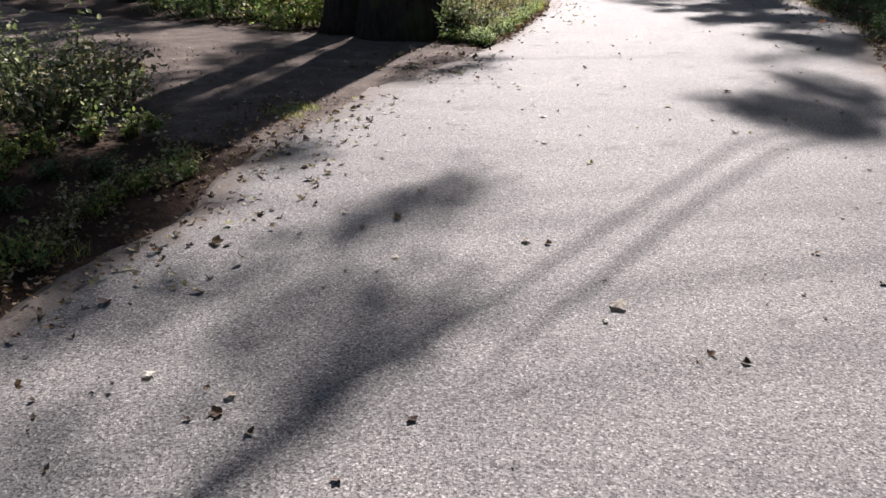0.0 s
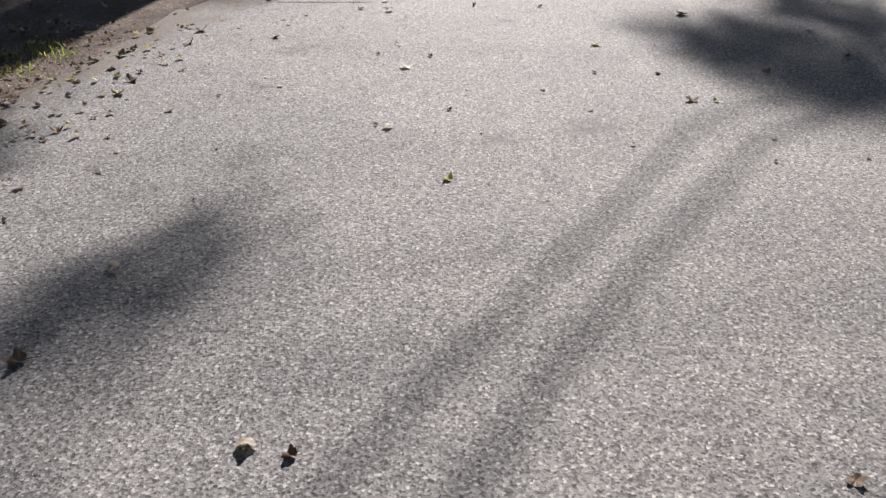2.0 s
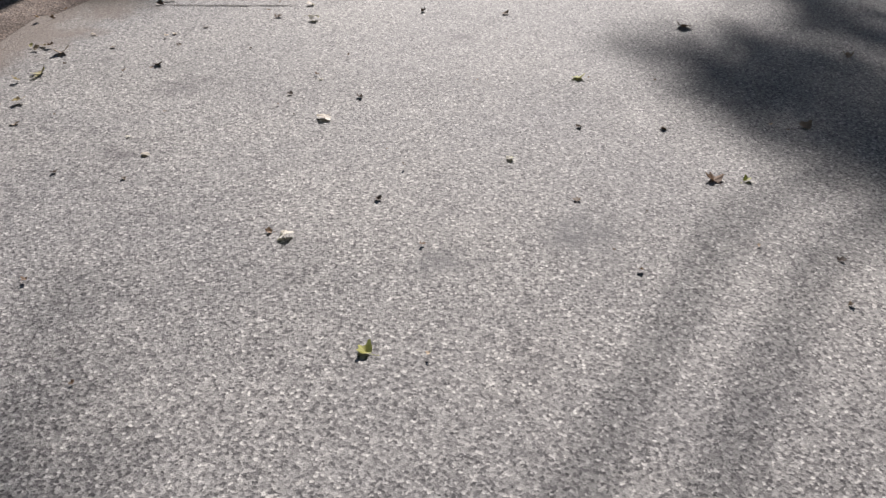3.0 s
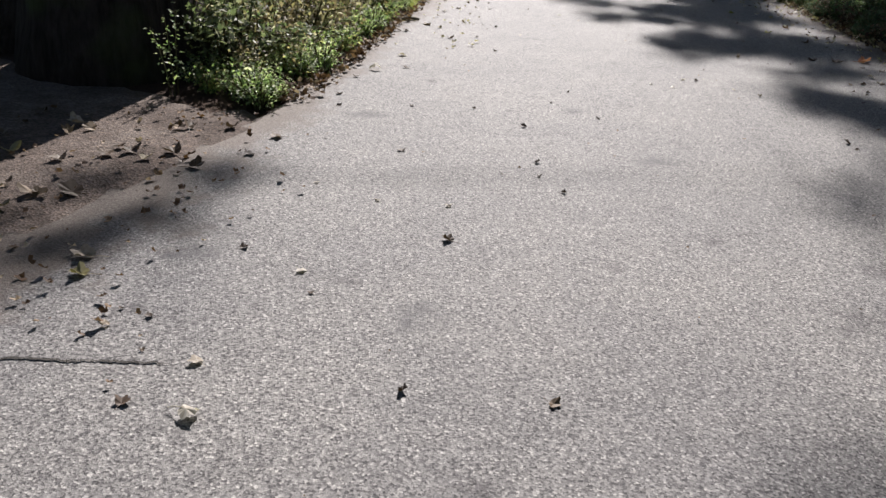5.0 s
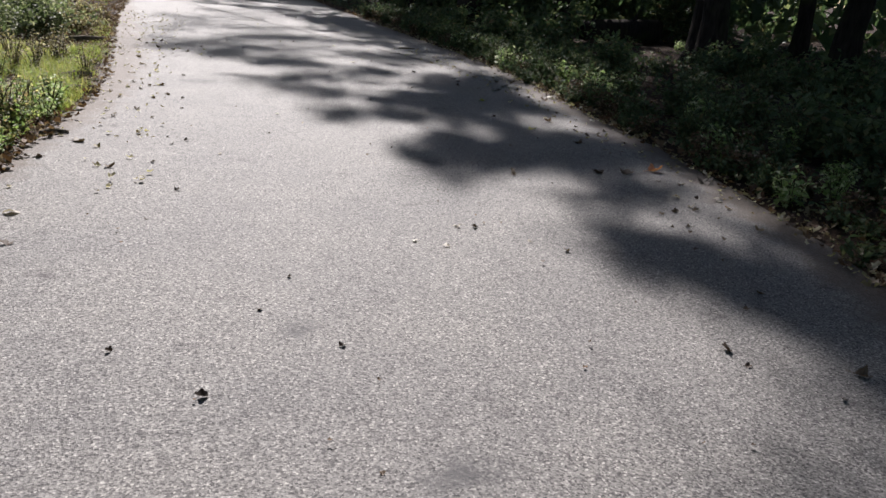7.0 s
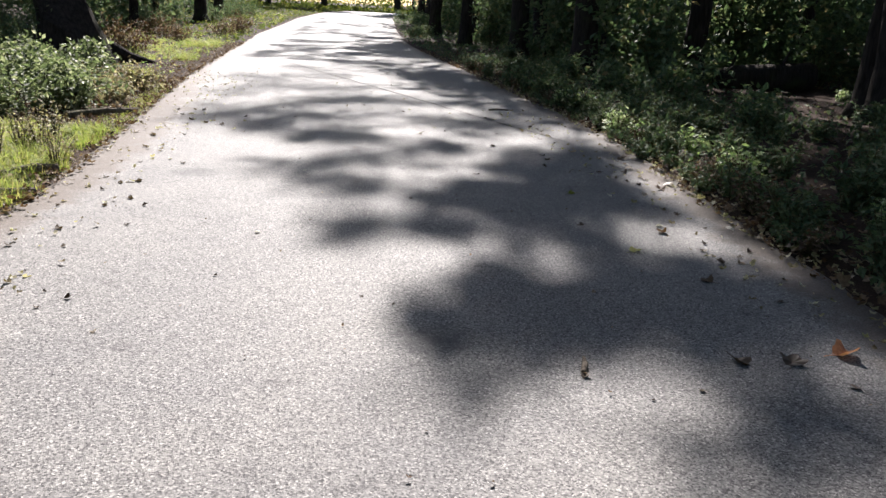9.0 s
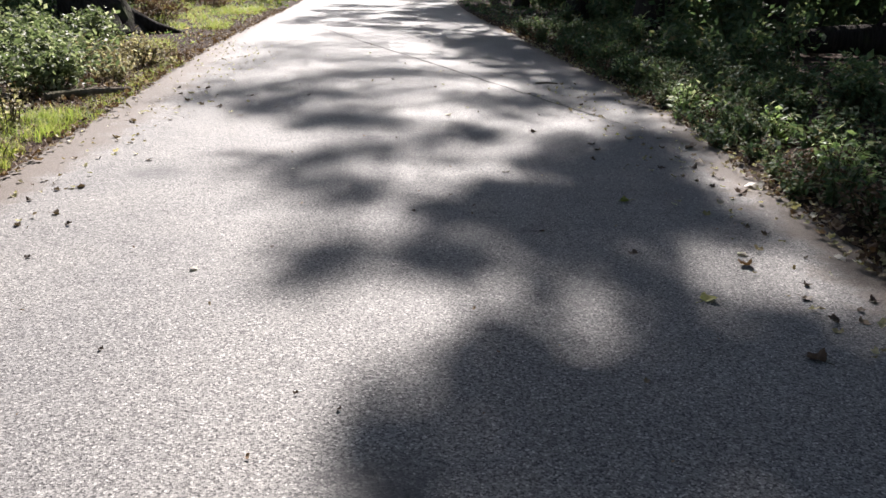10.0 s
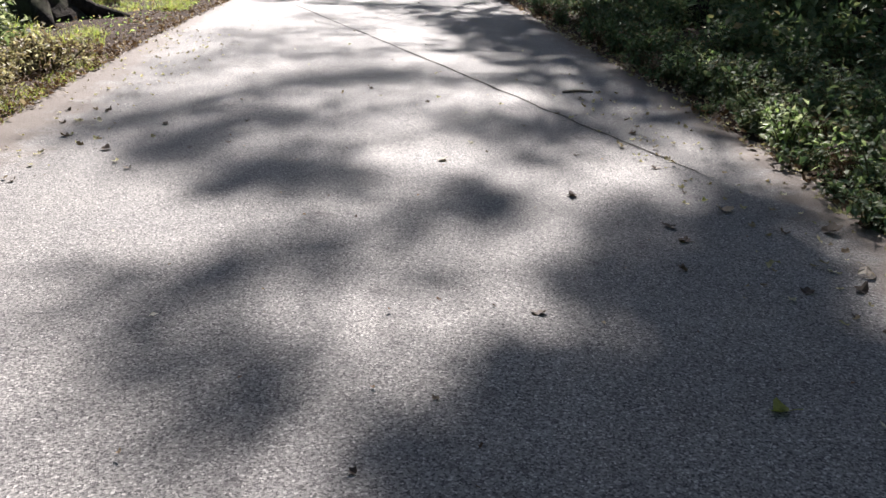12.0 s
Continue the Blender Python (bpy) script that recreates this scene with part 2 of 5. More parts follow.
def leaves(rng, places, sizes, tilt=0.6, shape=FLAT_LEAF):
    """Vertices and faces of one leaf at each place."""
    n, (v, f) = len(places), shape
    m = turns(rng, n, tilt)
    verts = np.einsum("nij,kj->nki", m, v) * np.asarray(sizes)[:, None, None] + np.asarray(places)[:, None, :]
    faces = (np.arange(n) * len(v))[:, None, None] + np.array(f)[None]
    return verts.reshape(-1, 3), faces.reshape(-1, 3)


def blobs(rng, centres, radii, each, soft=False):
    """Points scattered through balls, denser towards the shell, or thinning outwards."""
    out = []
    for c, r, n in zip(centres, radii, each):
        d = rng.normal(size=(n, 3))
        d /= np.linalg.norm(d, axis=1)[:, None]
        out.append(np.asarray(c) + d * np.asarray(r) * (rng.uniform(0, 1.4, n)[:, None] if soft else rng.uniform(0.15, 1, n)[:, None] ** 0.5))
    return np.concatenate(out)


def table(rows, y):
    return float(np.interp(y, [r[0] for r in rows], [r[1] for r in rows]))


# ---- ground, road ----
LEFT_EDGE = [(-12, -2.3), (0, -1.95), (3, -1.8), (4.4, -1.62), (6, -1.75), (8.6, -1.5), (9.5, -1.15), (10.5, -0.85), (11.7, -0.5), (12.8, -0.3),
             (14.1, -0.17), (16.5, 0.03), (18, 0.2), (20, 0.16), (24.6, -0.2), (29, -0.5), (37, -0.8), (51, -1.2), (70, -0.5), (85, 1.0), (110, 6)]
RIGHT_EDGE = [(-12, 4.2), (6, 4.3), (10, 4.45), (12, 5.0), (14, 5.5), (16, 5.8), (19, 6.0), (22, 6.3), (25, 6.25), (28, 6.1), (32, 5.95), (39, 5.65), (48, 5.4), (60, 5.7), (78, 6.5), (90, 8.5), (110, 13)]


# dark worn patches in the asphalt: x, y, half width, half length
WORN = [(1.05, 6.06, 0.12, 0.12), (-0.16, 9.63, 0.17, 0.15), (0.83, 9.21, 0.16, 0.16), (2.14, 11.38, 0.22, 0.16), (0.27, 11.99, 0.22, 0.15), (1.74, 12.48, 0.14, 0.16), (1.5, 6.3, 0.2, 0.16), (3.1, 15.6, 0.3, 0.25), (1.3, 19.5, 0.3, 0.3)]


def swell(y):
    """The land rises gently far along the lane."""
    u = min(1.0, max(0.0, (y - 42) / 55))
    return 0.75 * u * u * (3 - 2 * u)


def road_mesh():
    rng = np.random.default_rng(3)
    ys = [*np.arange(-12, 40, 0.16), *np.arange(40, 97, 1.0)]
    verts, faces, n, dust, worn = [], [], 46, [], []
    for y in ys:
        l = table(LEFT_EDGE, y) + 0.10 * noise.noise((0, y * 1.3, 0)) + 0.05 * noise.noise((3, y * 5, 0))
        r = table(RIGHT_EDGE, y) + 0.10 * noise.noise((7, y * 1.3, 0)) + 0.05 * noise.noise((9, y * 5, 0))
        w = [0, 0.012, *np.linspace(0.05, 0.95, n - 5), 0.988, 1.0]
        row = [(l + (r - l) * u, y, 0.0) for u in w]
        row[0] = (l - 0.03, y, -0.05)
        row[-1] = (r + 0.03, y, -0.05)
        row[1] = (row[1][0], y, -0.008)
        row[-2] = (row[-2][0], y, -0.008)
        verts += [(x, y, z + swell(y)) for x, y, z in row]
        wide = 0.5 + 0.75 * max(0, 1 - abs(y - 9.3) / 3.4) + 0.75 * max(0, 1 - abs(y - 24) / 9)
        dust += [max(0.75 * max(0, 1 - (p[0] - l) / wide), 0.75 * max(0, 1 - (r - p[0]) / 0.75)) for p in row]
        worn += [sum(math.exp(-((p[0] - a) / w) ** 2 - ((y - b) / h) ** 2) for a, b, w, h in WORN if abs(y - b) < 1.5) for p in row]
    k = len(row)
    for i in range(len(ys) - 1):
        for j in range(k - 1):
            faces.append([i * k + j, i * k + j + 1, (i + 1) * k + j + 1, (i + 1) * k + j])
    ob = link_mesh("road", verts, faces, ASPHALT)
    ob.data.attributes.new("dust", "FLOAT", "POINT").data.foreach_set("value", dust)
    ob.data.attributes.new("wear", "FLOAT", "POINT").data.foreach_set("value", worn)
    return ob


def beside(x, y):
    """Metres outside the road, negative on it."""
    return max(table(LEFT_EDGE, y) - x, x - table(RIGHT_EDGE, y))


def apron(x, y):
    """1 on the dirt track that leaves the road, 0 off it."""
    if x > 0:
        return 0.0
    lo, hi = 5.4 + 0.25 * (-x - 1.7), 12.6 + 0.5 * (-x - 1.3)
    return max(0.0, min(1.0, (y - lo) / 0.8, (hi - y) / 0.8)) if x > -14 else 0.0


def ground_height(x, y):
    d = beside(x, y)
    if d < 0:
        return swell(y) - 0.07
    rise = min(1.0, d / 2.5)
    h = -0.012 - 0.015 * min(1, d / 0.3) + rise * (0.07 + 0.16 * noise.noise((x * 0.35, y * 0.35, 1)) + 0.05 * noise.noise((x * 1.7, y * 1.7, 4)))
    return h * (1 - apron(x, y)) - 0.012 * apron(x, y) + swell(y)


def ground_mesh():
    xs = [-400, -200, -90, -50, *np.arange(-30, -10, 1.5), *np.arange(-10, 18, 0.33), *np.arange(18, 40, 1.5), 50, 90, 200, 400]
    ys = [-400, -150, -60, -30, *np.arange(-14, 45, 0.4), *np.arange(45, 120, 2.0), 150, 220, 400, 900]
    verts = [(x, y, ground_height(x, y) if abs(x) < 60 and -40 < y < 130 else swell(y) - 0.02) for y in ys for x in xs]
    k = len(xs)
    faces = [[i * k + j, i * k + j + 1, (i + 1) * k + j + 1, (i + 1) * k + j] for i in range(len(ys) - 1) for j in range(k - 1)]
    return link_mesh("ground", verts, faces, SOIL, smooth=True)


def track_mesh():
    verts, index, faces = [], {}, []
    xs, ys = np.arange(-14, -0.4, 0.2), np.arange(4.5, 20, 0.2)
    ok = lambda x, y: apron(x, y) > 0.25 + 0.3 * noise.noise((x * 2, y * 2, 8)) and beside(x, y) > -0.12
    for a in range(len(xs)):
        for b in range(len(ys)):
            if ok(xs[a], ys[b]):
                face = []
                for i, j in ((a, b), (a + 1, b), (a + 1, b + 1), (a, b + 1)):
                    if (i, j) not in index:
                        x, y = -14 + 0.2 * i, 4.5 + 0.2 * j
                        index[i, j] = len(verts)
                        firm = min(1.0, max(0.0, (apron(x, y) - 0.15) / 0.6))
                        verts.append((x, y, (max(-0.004, ground_height(x, y) + 0.012) + 0.012 * noise.noise((x * 3, y * 3, 2)) * (beside(x, y) > 0.3)) * firm + (ground_height(x, y) - 0.03) * (1 - firm)))
                    face.append(index[i, j])
                faces.append(face)
    return link_mesh("dirt_track", verts, faces, DIRT, smooth=True)


def crack(name, points, width):
    """A ragged dark strip laid on the asphalt, such as dirt packed into a crack."""
    rng = np.random.default_rng(len(points))
    verts, faces = [], []
    steps = 60
    for i in range(steps + 1):
        u = i / steps * (len(points) - 1)
        j = min(int(u), len(points) - 2)
        p = Vector(points[j]).lerp(Vector(points[j + 1]), u - j)
        d = Vector(points[j + 1]) - Vector(points[j])
        side = Vector((-d.y, d.x)).normalized()
        w = width * rng.uniform(0.35, 1.0) * min(1, 8 * i / steps + 0.1, 8 * (1 - i / steps) + 0.1)
        p = p + side * rng.normal(0, width * 0.4)
        verts += [(p.x + side.x * w, p.y + side.y * w, 0.004), (p.x - side.x * w, p.y - side.y * w, 0.004)]
    faces = [[2 * i, 2 * i + 1, 2 * i + 3, 2 * i + 2] for i in range(steps)]
    return tagged(link_mesh(name, verts, faces, TAR), "dark strip across the worn asphalt, dirt-filled where cracked", "crack", kind="structure")


tagged(ground_mesh(), "brown forest soil under trees and leaf litter", "ground", kind="structure")
tagged(road_mesh(), "worn grey asphalt lane with coarse pale aggregate", "road", kind="structure")
tagged(track_mesh(), "pale packed dirt track leaving the asphalt lane", "track", kind="structure")
crack("road_crack_1", [(-0.78, 8.73), (-0.3, 8.75), (0.06, 8.78)], 0.009)
# a thin dark line, nearly straight, across the far lane
crack("road_line_2", [(0.48, 35.8), (3.15, 28.4), (4.7, 24.0), (5.5, 21.8)], 0.024)


# ---- trees ----
def up_sun(x, y, z):
    """The place at height z whose shadow falls on (x, y)."""
    k = z / SUN.z
    return (x + SUN.x * k, y + SUN.y * k, z)


# gaps in the leaf cover: ground spots that the sun reaches, x, y, radius
GAPS = [(6.28, 33.6, 0.5), (6.59, 19.7, 0.45), (12.8, 27.5, 0.6), (6.52, 22.15, 0.35), (9.8, 29.8, 0.5), (12.2, 30.6, 0.7), (13.3, 31.0, 0.6), (6.45, 21.72, 0.2)]


def open_sky(c):
    """False for a clump that would close one of the gaps."""
    k = c[2] / SUN.z
    x, y = c[0] - SUN.x * k, c[1] - SUN.y * k
    return c[2] < 5 or all(math.hypot(x - a, y - b) > r + 0.9 * c[3] for a, b, r in GAPS)


COVER = 1.5          # how thickly the loose clumps are leaved


def trunk_part(tree, height, radius, rng, lean=(0, 0), flare=1.5, sides=14):
    pts, rad = [], []
    for i in range(13):
        u = (i / 12) ** 1.6
        z = height * u - 0.15 * (i == 0)
        pts.append((lean[0] * u * u + 0.05 * rng.normal() * (i > 2), lean[1] * u * u + 0.05 * rng.normal() * (i > 2), z))
        rad.append(radius * (1 - 0.8 * u) * (1 + (flare - 1) * math.exp(-z / (radius * 1.1))))
    v, f = tube(pts, rad, sides, 0.07, rng)
    return link_mesh("trunk", v, f, BARK, tree, smooth=True), pts


def tree(x, y, height, radius, seed, clumps, label, leaf=0.13, lean=(0, 0), each=150, spread=0.6, flare=1.5, start=0.45, thick=(0.8, 1.2), soft=False):
    """A trunk, limbs that reach the clumps of leaves, and the crown. clumps: rows of x, y, z, r in the world,
    and for a loose clump the share of light that it holds back."""
    rng = np.random.default_rng(seed)
    top = new("tree")
    top.location = (x, y, ground_height(x, y))
    tagged(top, label, "tree", "trees of the wood")
    _, pts = trunk_part(top, height, radius, rng, lean, flare)
    z0 = top.location.z
    local = [(c[0] - x, c[1] - y, c[2] - z0, *c[3:]) for c in clumps if open_sky(c)]
    for cx, cy, cz, *_ in local[::max(1, len(local) // 14)]:
        h = min(height * 0.95, max(height * start, cz - 0.35 * math.hypot(cx, cy) - 0.5))
        u = (max(h, 0.01) / height)
        base = Vector((lean[0] * u * u, lean[1] * u * u, h))
        tip = Vector((cx, cy, cz))
        mid = base.lerp(tip, 0.5) + Vector((rng.normal() * 0.25, rng.normal() * 0.25, 0.25))
        rb = min(radius * (1 - 0.8 * u) * 0.34, 0.016 if math.hypot(cx, cy) > 4 else 1.0)
        v, f = tube([base, base.lerp(mid, 0.5), mid, mid.lerp(tip, 0.5), tip], [rb, rb * 0.75, rb * 0.5, rb * 0.3, 0.012], 6)
        link_mesh("limb", v, f, BARK, top, smooth=True)
    dense = [c for c in local if len(c) == 4]
    p = [blobs(rng, [c[:3] for c in dense], [(c[3], c[3], c[3] * spread) for c in dense], [max(12, int(each * (c[3] / 0.5) ** 2 * rng.uniform(*thick))) for c in dense], soft)] if dense else []
    for c in local:
        if len(c) == 5:
            wide = 0.95 * c[3]
            n = int(-math.log(max(0.05, 1 - c[4])) * 3.2 * math.pi * wide * wide / (0.21 * leaf * leaf) * COVER)
            p.append(np.array(c[:3]) + rng.normal(size=(max(4, n), 3)) * (wide, wide, wide))
    p = np.concatenate(p)
    v, f = leaves(rng, p, rng.uniform(0.7, 1.3, len(p)) * leaf, 0.7)
    link_mesh("crown", v, f, CANOPY, top)
    return top


def crown_rows(rng, x, y, z, rx, rz, n, r):
    """Clumps spread through a broad crown."""
    out = []
    for _ in range(n):
        d = Vector(rng.normal(size=3)).normalized() * rng.uniform(0.2, 1) ** 0.4
        out.append((x + d.x * rx, y + d.y * rx, z + d.z * rz, r * rng.uniform(0.6, 1.3)))
    return out


# unseen leaf cover placed over the lane for its shade: x, y, half width and density of that shade
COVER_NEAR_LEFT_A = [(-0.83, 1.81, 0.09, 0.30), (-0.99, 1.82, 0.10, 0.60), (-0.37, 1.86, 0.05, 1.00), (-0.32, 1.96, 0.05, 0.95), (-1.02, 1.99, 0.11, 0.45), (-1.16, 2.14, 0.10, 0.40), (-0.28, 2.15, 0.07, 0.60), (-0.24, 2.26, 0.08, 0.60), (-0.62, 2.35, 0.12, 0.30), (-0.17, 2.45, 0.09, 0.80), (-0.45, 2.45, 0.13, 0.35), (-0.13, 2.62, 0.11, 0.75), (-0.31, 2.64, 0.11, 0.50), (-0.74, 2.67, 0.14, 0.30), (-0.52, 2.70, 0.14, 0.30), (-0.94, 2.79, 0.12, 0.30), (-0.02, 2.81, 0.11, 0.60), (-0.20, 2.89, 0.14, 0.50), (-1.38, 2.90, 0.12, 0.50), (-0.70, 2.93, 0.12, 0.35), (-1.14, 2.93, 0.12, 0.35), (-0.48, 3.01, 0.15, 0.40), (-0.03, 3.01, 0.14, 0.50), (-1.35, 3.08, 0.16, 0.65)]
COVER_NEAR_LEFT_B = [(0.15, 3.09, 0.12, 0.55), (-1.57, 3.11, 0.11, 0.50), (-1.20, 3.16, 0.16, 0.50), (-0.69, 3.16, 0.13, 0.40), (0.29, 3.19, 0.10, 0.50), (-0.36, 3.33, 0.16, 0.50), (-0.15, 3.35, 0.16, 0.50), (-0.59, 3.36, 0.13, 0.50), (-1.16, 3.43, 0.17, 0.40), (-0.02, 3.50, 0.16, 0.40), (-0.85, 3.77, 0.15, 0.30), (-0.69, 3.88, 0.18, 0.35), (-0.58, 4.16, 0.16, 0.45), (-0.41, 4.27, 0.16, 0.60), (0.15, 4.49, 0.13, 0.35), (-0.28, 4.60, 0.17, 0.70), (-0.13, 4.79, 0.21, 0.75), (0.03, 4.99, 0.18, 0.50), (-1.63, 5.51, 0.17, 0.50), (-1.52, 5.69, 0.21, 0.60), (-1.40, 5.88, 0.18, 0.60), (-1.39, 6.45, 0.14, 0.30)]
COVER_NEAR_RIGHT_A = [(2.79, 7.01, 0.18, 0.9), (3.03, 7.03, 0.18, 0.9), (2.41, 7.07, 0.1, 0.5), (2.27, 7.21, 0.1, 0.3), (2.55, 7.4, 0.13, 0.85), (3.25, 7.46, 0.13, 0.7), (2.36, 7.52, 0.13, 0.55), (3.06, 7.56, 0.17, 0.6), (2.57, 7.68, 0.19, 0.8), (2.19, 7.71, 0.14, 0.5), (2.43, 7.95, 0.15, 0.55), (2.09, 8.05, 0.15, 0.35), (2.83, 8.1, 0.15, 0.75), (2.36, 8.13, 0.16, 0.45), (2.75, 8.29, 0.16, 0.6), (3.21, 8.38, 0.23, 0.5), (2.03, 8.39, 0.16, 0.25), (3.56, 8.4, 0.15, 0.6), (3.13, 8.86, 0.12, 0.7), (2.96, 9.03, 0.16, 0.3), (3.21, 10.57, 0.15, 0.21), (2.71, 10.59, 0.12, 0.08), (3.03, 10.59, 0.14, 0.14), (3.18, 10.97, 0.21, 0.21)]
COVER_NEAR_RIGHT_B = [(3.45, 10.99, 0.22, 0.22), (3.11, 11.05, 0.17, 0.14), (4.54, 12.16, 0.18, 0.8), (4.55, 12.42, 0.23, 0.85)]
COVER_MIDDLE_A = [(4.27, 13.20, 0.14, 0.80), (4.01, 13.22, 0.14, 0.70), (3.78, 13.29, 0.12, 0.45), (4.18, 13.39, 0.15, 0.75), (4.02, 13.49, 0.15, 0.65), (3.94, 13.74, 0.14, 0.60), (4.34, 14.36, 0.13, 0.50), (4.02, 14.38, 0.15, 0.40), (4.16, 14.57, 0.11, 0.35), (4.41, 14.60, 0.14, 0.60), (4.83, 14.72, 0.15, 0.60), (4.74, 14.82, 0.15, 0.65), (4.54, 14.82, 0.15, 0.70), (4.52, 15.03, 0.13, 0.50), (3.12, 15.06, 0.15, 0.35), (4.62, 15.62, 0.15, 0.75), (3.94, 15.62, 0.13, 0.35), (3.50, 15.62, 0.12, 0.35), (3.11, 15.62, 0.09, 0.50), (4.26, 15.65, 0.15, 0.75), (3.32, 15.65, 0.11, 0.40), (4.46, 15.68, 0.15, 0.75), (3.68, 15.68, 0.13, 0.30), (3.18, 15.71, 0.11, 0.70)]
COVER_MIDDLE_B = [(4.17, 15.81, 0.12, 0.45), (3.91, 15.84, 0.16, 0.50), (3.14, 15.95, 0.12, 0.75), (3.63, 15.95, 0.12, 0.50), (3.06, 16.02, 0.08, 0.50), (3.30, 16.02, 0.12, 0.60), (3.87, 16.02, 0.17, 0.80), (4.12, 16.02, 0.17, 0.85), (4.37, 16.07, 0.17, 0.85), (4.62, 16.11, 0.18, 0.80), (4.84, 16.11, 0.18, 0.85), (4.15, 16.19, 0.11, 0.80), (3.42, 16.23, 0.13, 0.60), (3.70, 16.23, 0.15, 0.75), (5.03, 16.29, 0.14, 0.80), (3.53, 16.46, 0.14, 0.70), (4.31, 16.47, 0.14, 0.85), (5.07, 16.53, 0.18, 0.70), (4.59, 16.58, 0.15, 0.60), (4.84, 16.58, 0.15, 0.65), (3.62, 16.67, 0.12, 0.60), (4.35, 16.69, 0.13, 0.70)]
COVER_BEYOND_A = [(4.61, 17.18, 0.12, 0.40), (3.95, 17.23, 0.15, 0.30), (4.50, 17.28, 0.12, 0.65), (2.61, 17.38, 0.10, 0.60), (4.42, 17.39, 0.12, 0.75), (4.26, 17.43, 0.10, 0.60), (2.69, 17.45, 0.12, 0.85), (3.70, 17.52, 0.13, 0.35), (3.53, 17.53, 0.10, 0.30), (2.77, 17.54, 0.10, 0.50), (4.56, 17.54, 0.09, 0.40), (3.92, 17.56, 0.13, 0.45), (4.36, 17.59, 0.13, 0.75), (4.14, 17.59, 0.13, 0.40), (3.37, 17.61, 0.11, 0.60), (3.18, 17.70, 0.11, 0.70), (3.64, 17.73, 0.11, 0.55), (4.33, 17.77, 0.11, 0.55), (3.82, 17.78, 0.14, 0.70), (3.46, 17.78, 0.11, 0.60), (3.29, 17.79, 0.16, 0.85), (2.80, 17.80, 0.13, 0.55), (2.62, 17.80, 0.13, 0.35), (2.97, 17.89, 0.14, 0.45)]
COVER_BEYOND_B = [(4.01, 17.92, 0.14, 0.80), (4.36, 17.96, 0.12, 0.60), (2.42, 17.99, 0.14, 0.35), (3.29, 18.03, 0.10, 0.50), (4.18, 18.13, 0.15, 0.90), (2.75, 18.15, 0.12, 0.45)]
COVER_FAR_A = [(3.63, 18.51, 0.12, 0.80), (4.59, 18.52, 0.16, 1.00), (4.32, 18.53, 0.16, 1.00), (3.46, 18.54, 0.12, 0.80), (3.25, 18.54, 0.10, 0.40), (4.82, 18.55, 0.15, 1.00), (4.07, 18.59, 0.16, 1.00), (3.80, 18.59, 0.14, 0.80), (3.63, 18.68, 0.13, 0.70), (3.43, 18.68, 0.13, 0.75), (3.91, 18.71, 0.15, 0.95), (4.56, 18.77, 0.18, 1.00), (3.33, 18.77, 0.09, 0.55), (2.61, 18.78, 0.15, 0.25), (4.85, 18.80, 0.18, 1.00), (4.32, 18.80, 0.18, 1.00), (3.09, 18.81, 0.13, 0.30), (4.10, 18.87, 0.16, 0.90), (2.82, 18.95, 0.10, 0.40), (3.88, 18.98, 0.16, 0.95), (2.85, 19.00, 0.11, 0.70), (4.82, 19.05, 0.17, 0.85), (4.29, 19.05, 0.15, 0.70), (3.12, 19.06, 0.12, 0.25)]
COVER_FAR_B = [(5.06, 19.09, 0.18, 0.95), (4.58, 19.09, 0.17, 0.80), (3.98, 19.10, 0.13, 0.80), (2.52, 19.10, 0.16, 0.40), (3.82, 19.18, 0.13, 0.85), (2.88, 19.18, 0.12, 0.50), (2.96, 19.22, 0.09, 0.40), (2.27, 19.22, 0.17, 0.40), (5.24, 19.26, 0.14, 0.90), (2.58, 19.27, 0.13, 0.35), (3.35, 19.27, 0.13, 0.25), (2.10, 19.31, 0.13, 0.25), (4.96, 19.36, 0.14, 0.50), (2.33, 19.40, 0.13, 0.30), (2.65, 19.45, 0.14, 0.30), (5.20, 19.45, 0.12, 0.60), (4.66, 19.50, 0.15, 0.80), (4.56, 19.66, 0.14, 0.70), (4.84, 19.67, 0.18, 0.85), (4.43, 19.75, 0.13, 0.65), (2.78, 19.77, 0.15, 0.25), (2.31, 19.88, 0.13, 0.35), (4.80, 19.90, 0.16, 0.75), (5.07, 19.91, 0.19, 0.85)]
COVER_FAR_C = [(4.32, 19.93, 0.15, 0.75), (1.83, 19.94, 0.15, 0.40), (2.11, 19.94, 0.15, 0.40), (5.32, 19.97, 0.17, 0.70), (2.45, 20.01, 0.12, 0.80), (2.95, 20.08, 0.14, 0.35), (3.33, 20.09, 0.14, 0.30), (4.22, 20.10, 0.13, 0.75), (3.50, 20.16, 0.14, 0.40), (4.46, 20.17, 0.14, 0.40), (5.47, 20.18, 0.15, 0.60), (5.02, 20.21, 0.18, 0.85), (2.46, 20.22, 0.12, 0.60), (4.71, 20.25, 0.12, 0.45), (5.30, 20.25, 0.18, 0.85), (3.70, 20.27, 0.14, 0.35)]
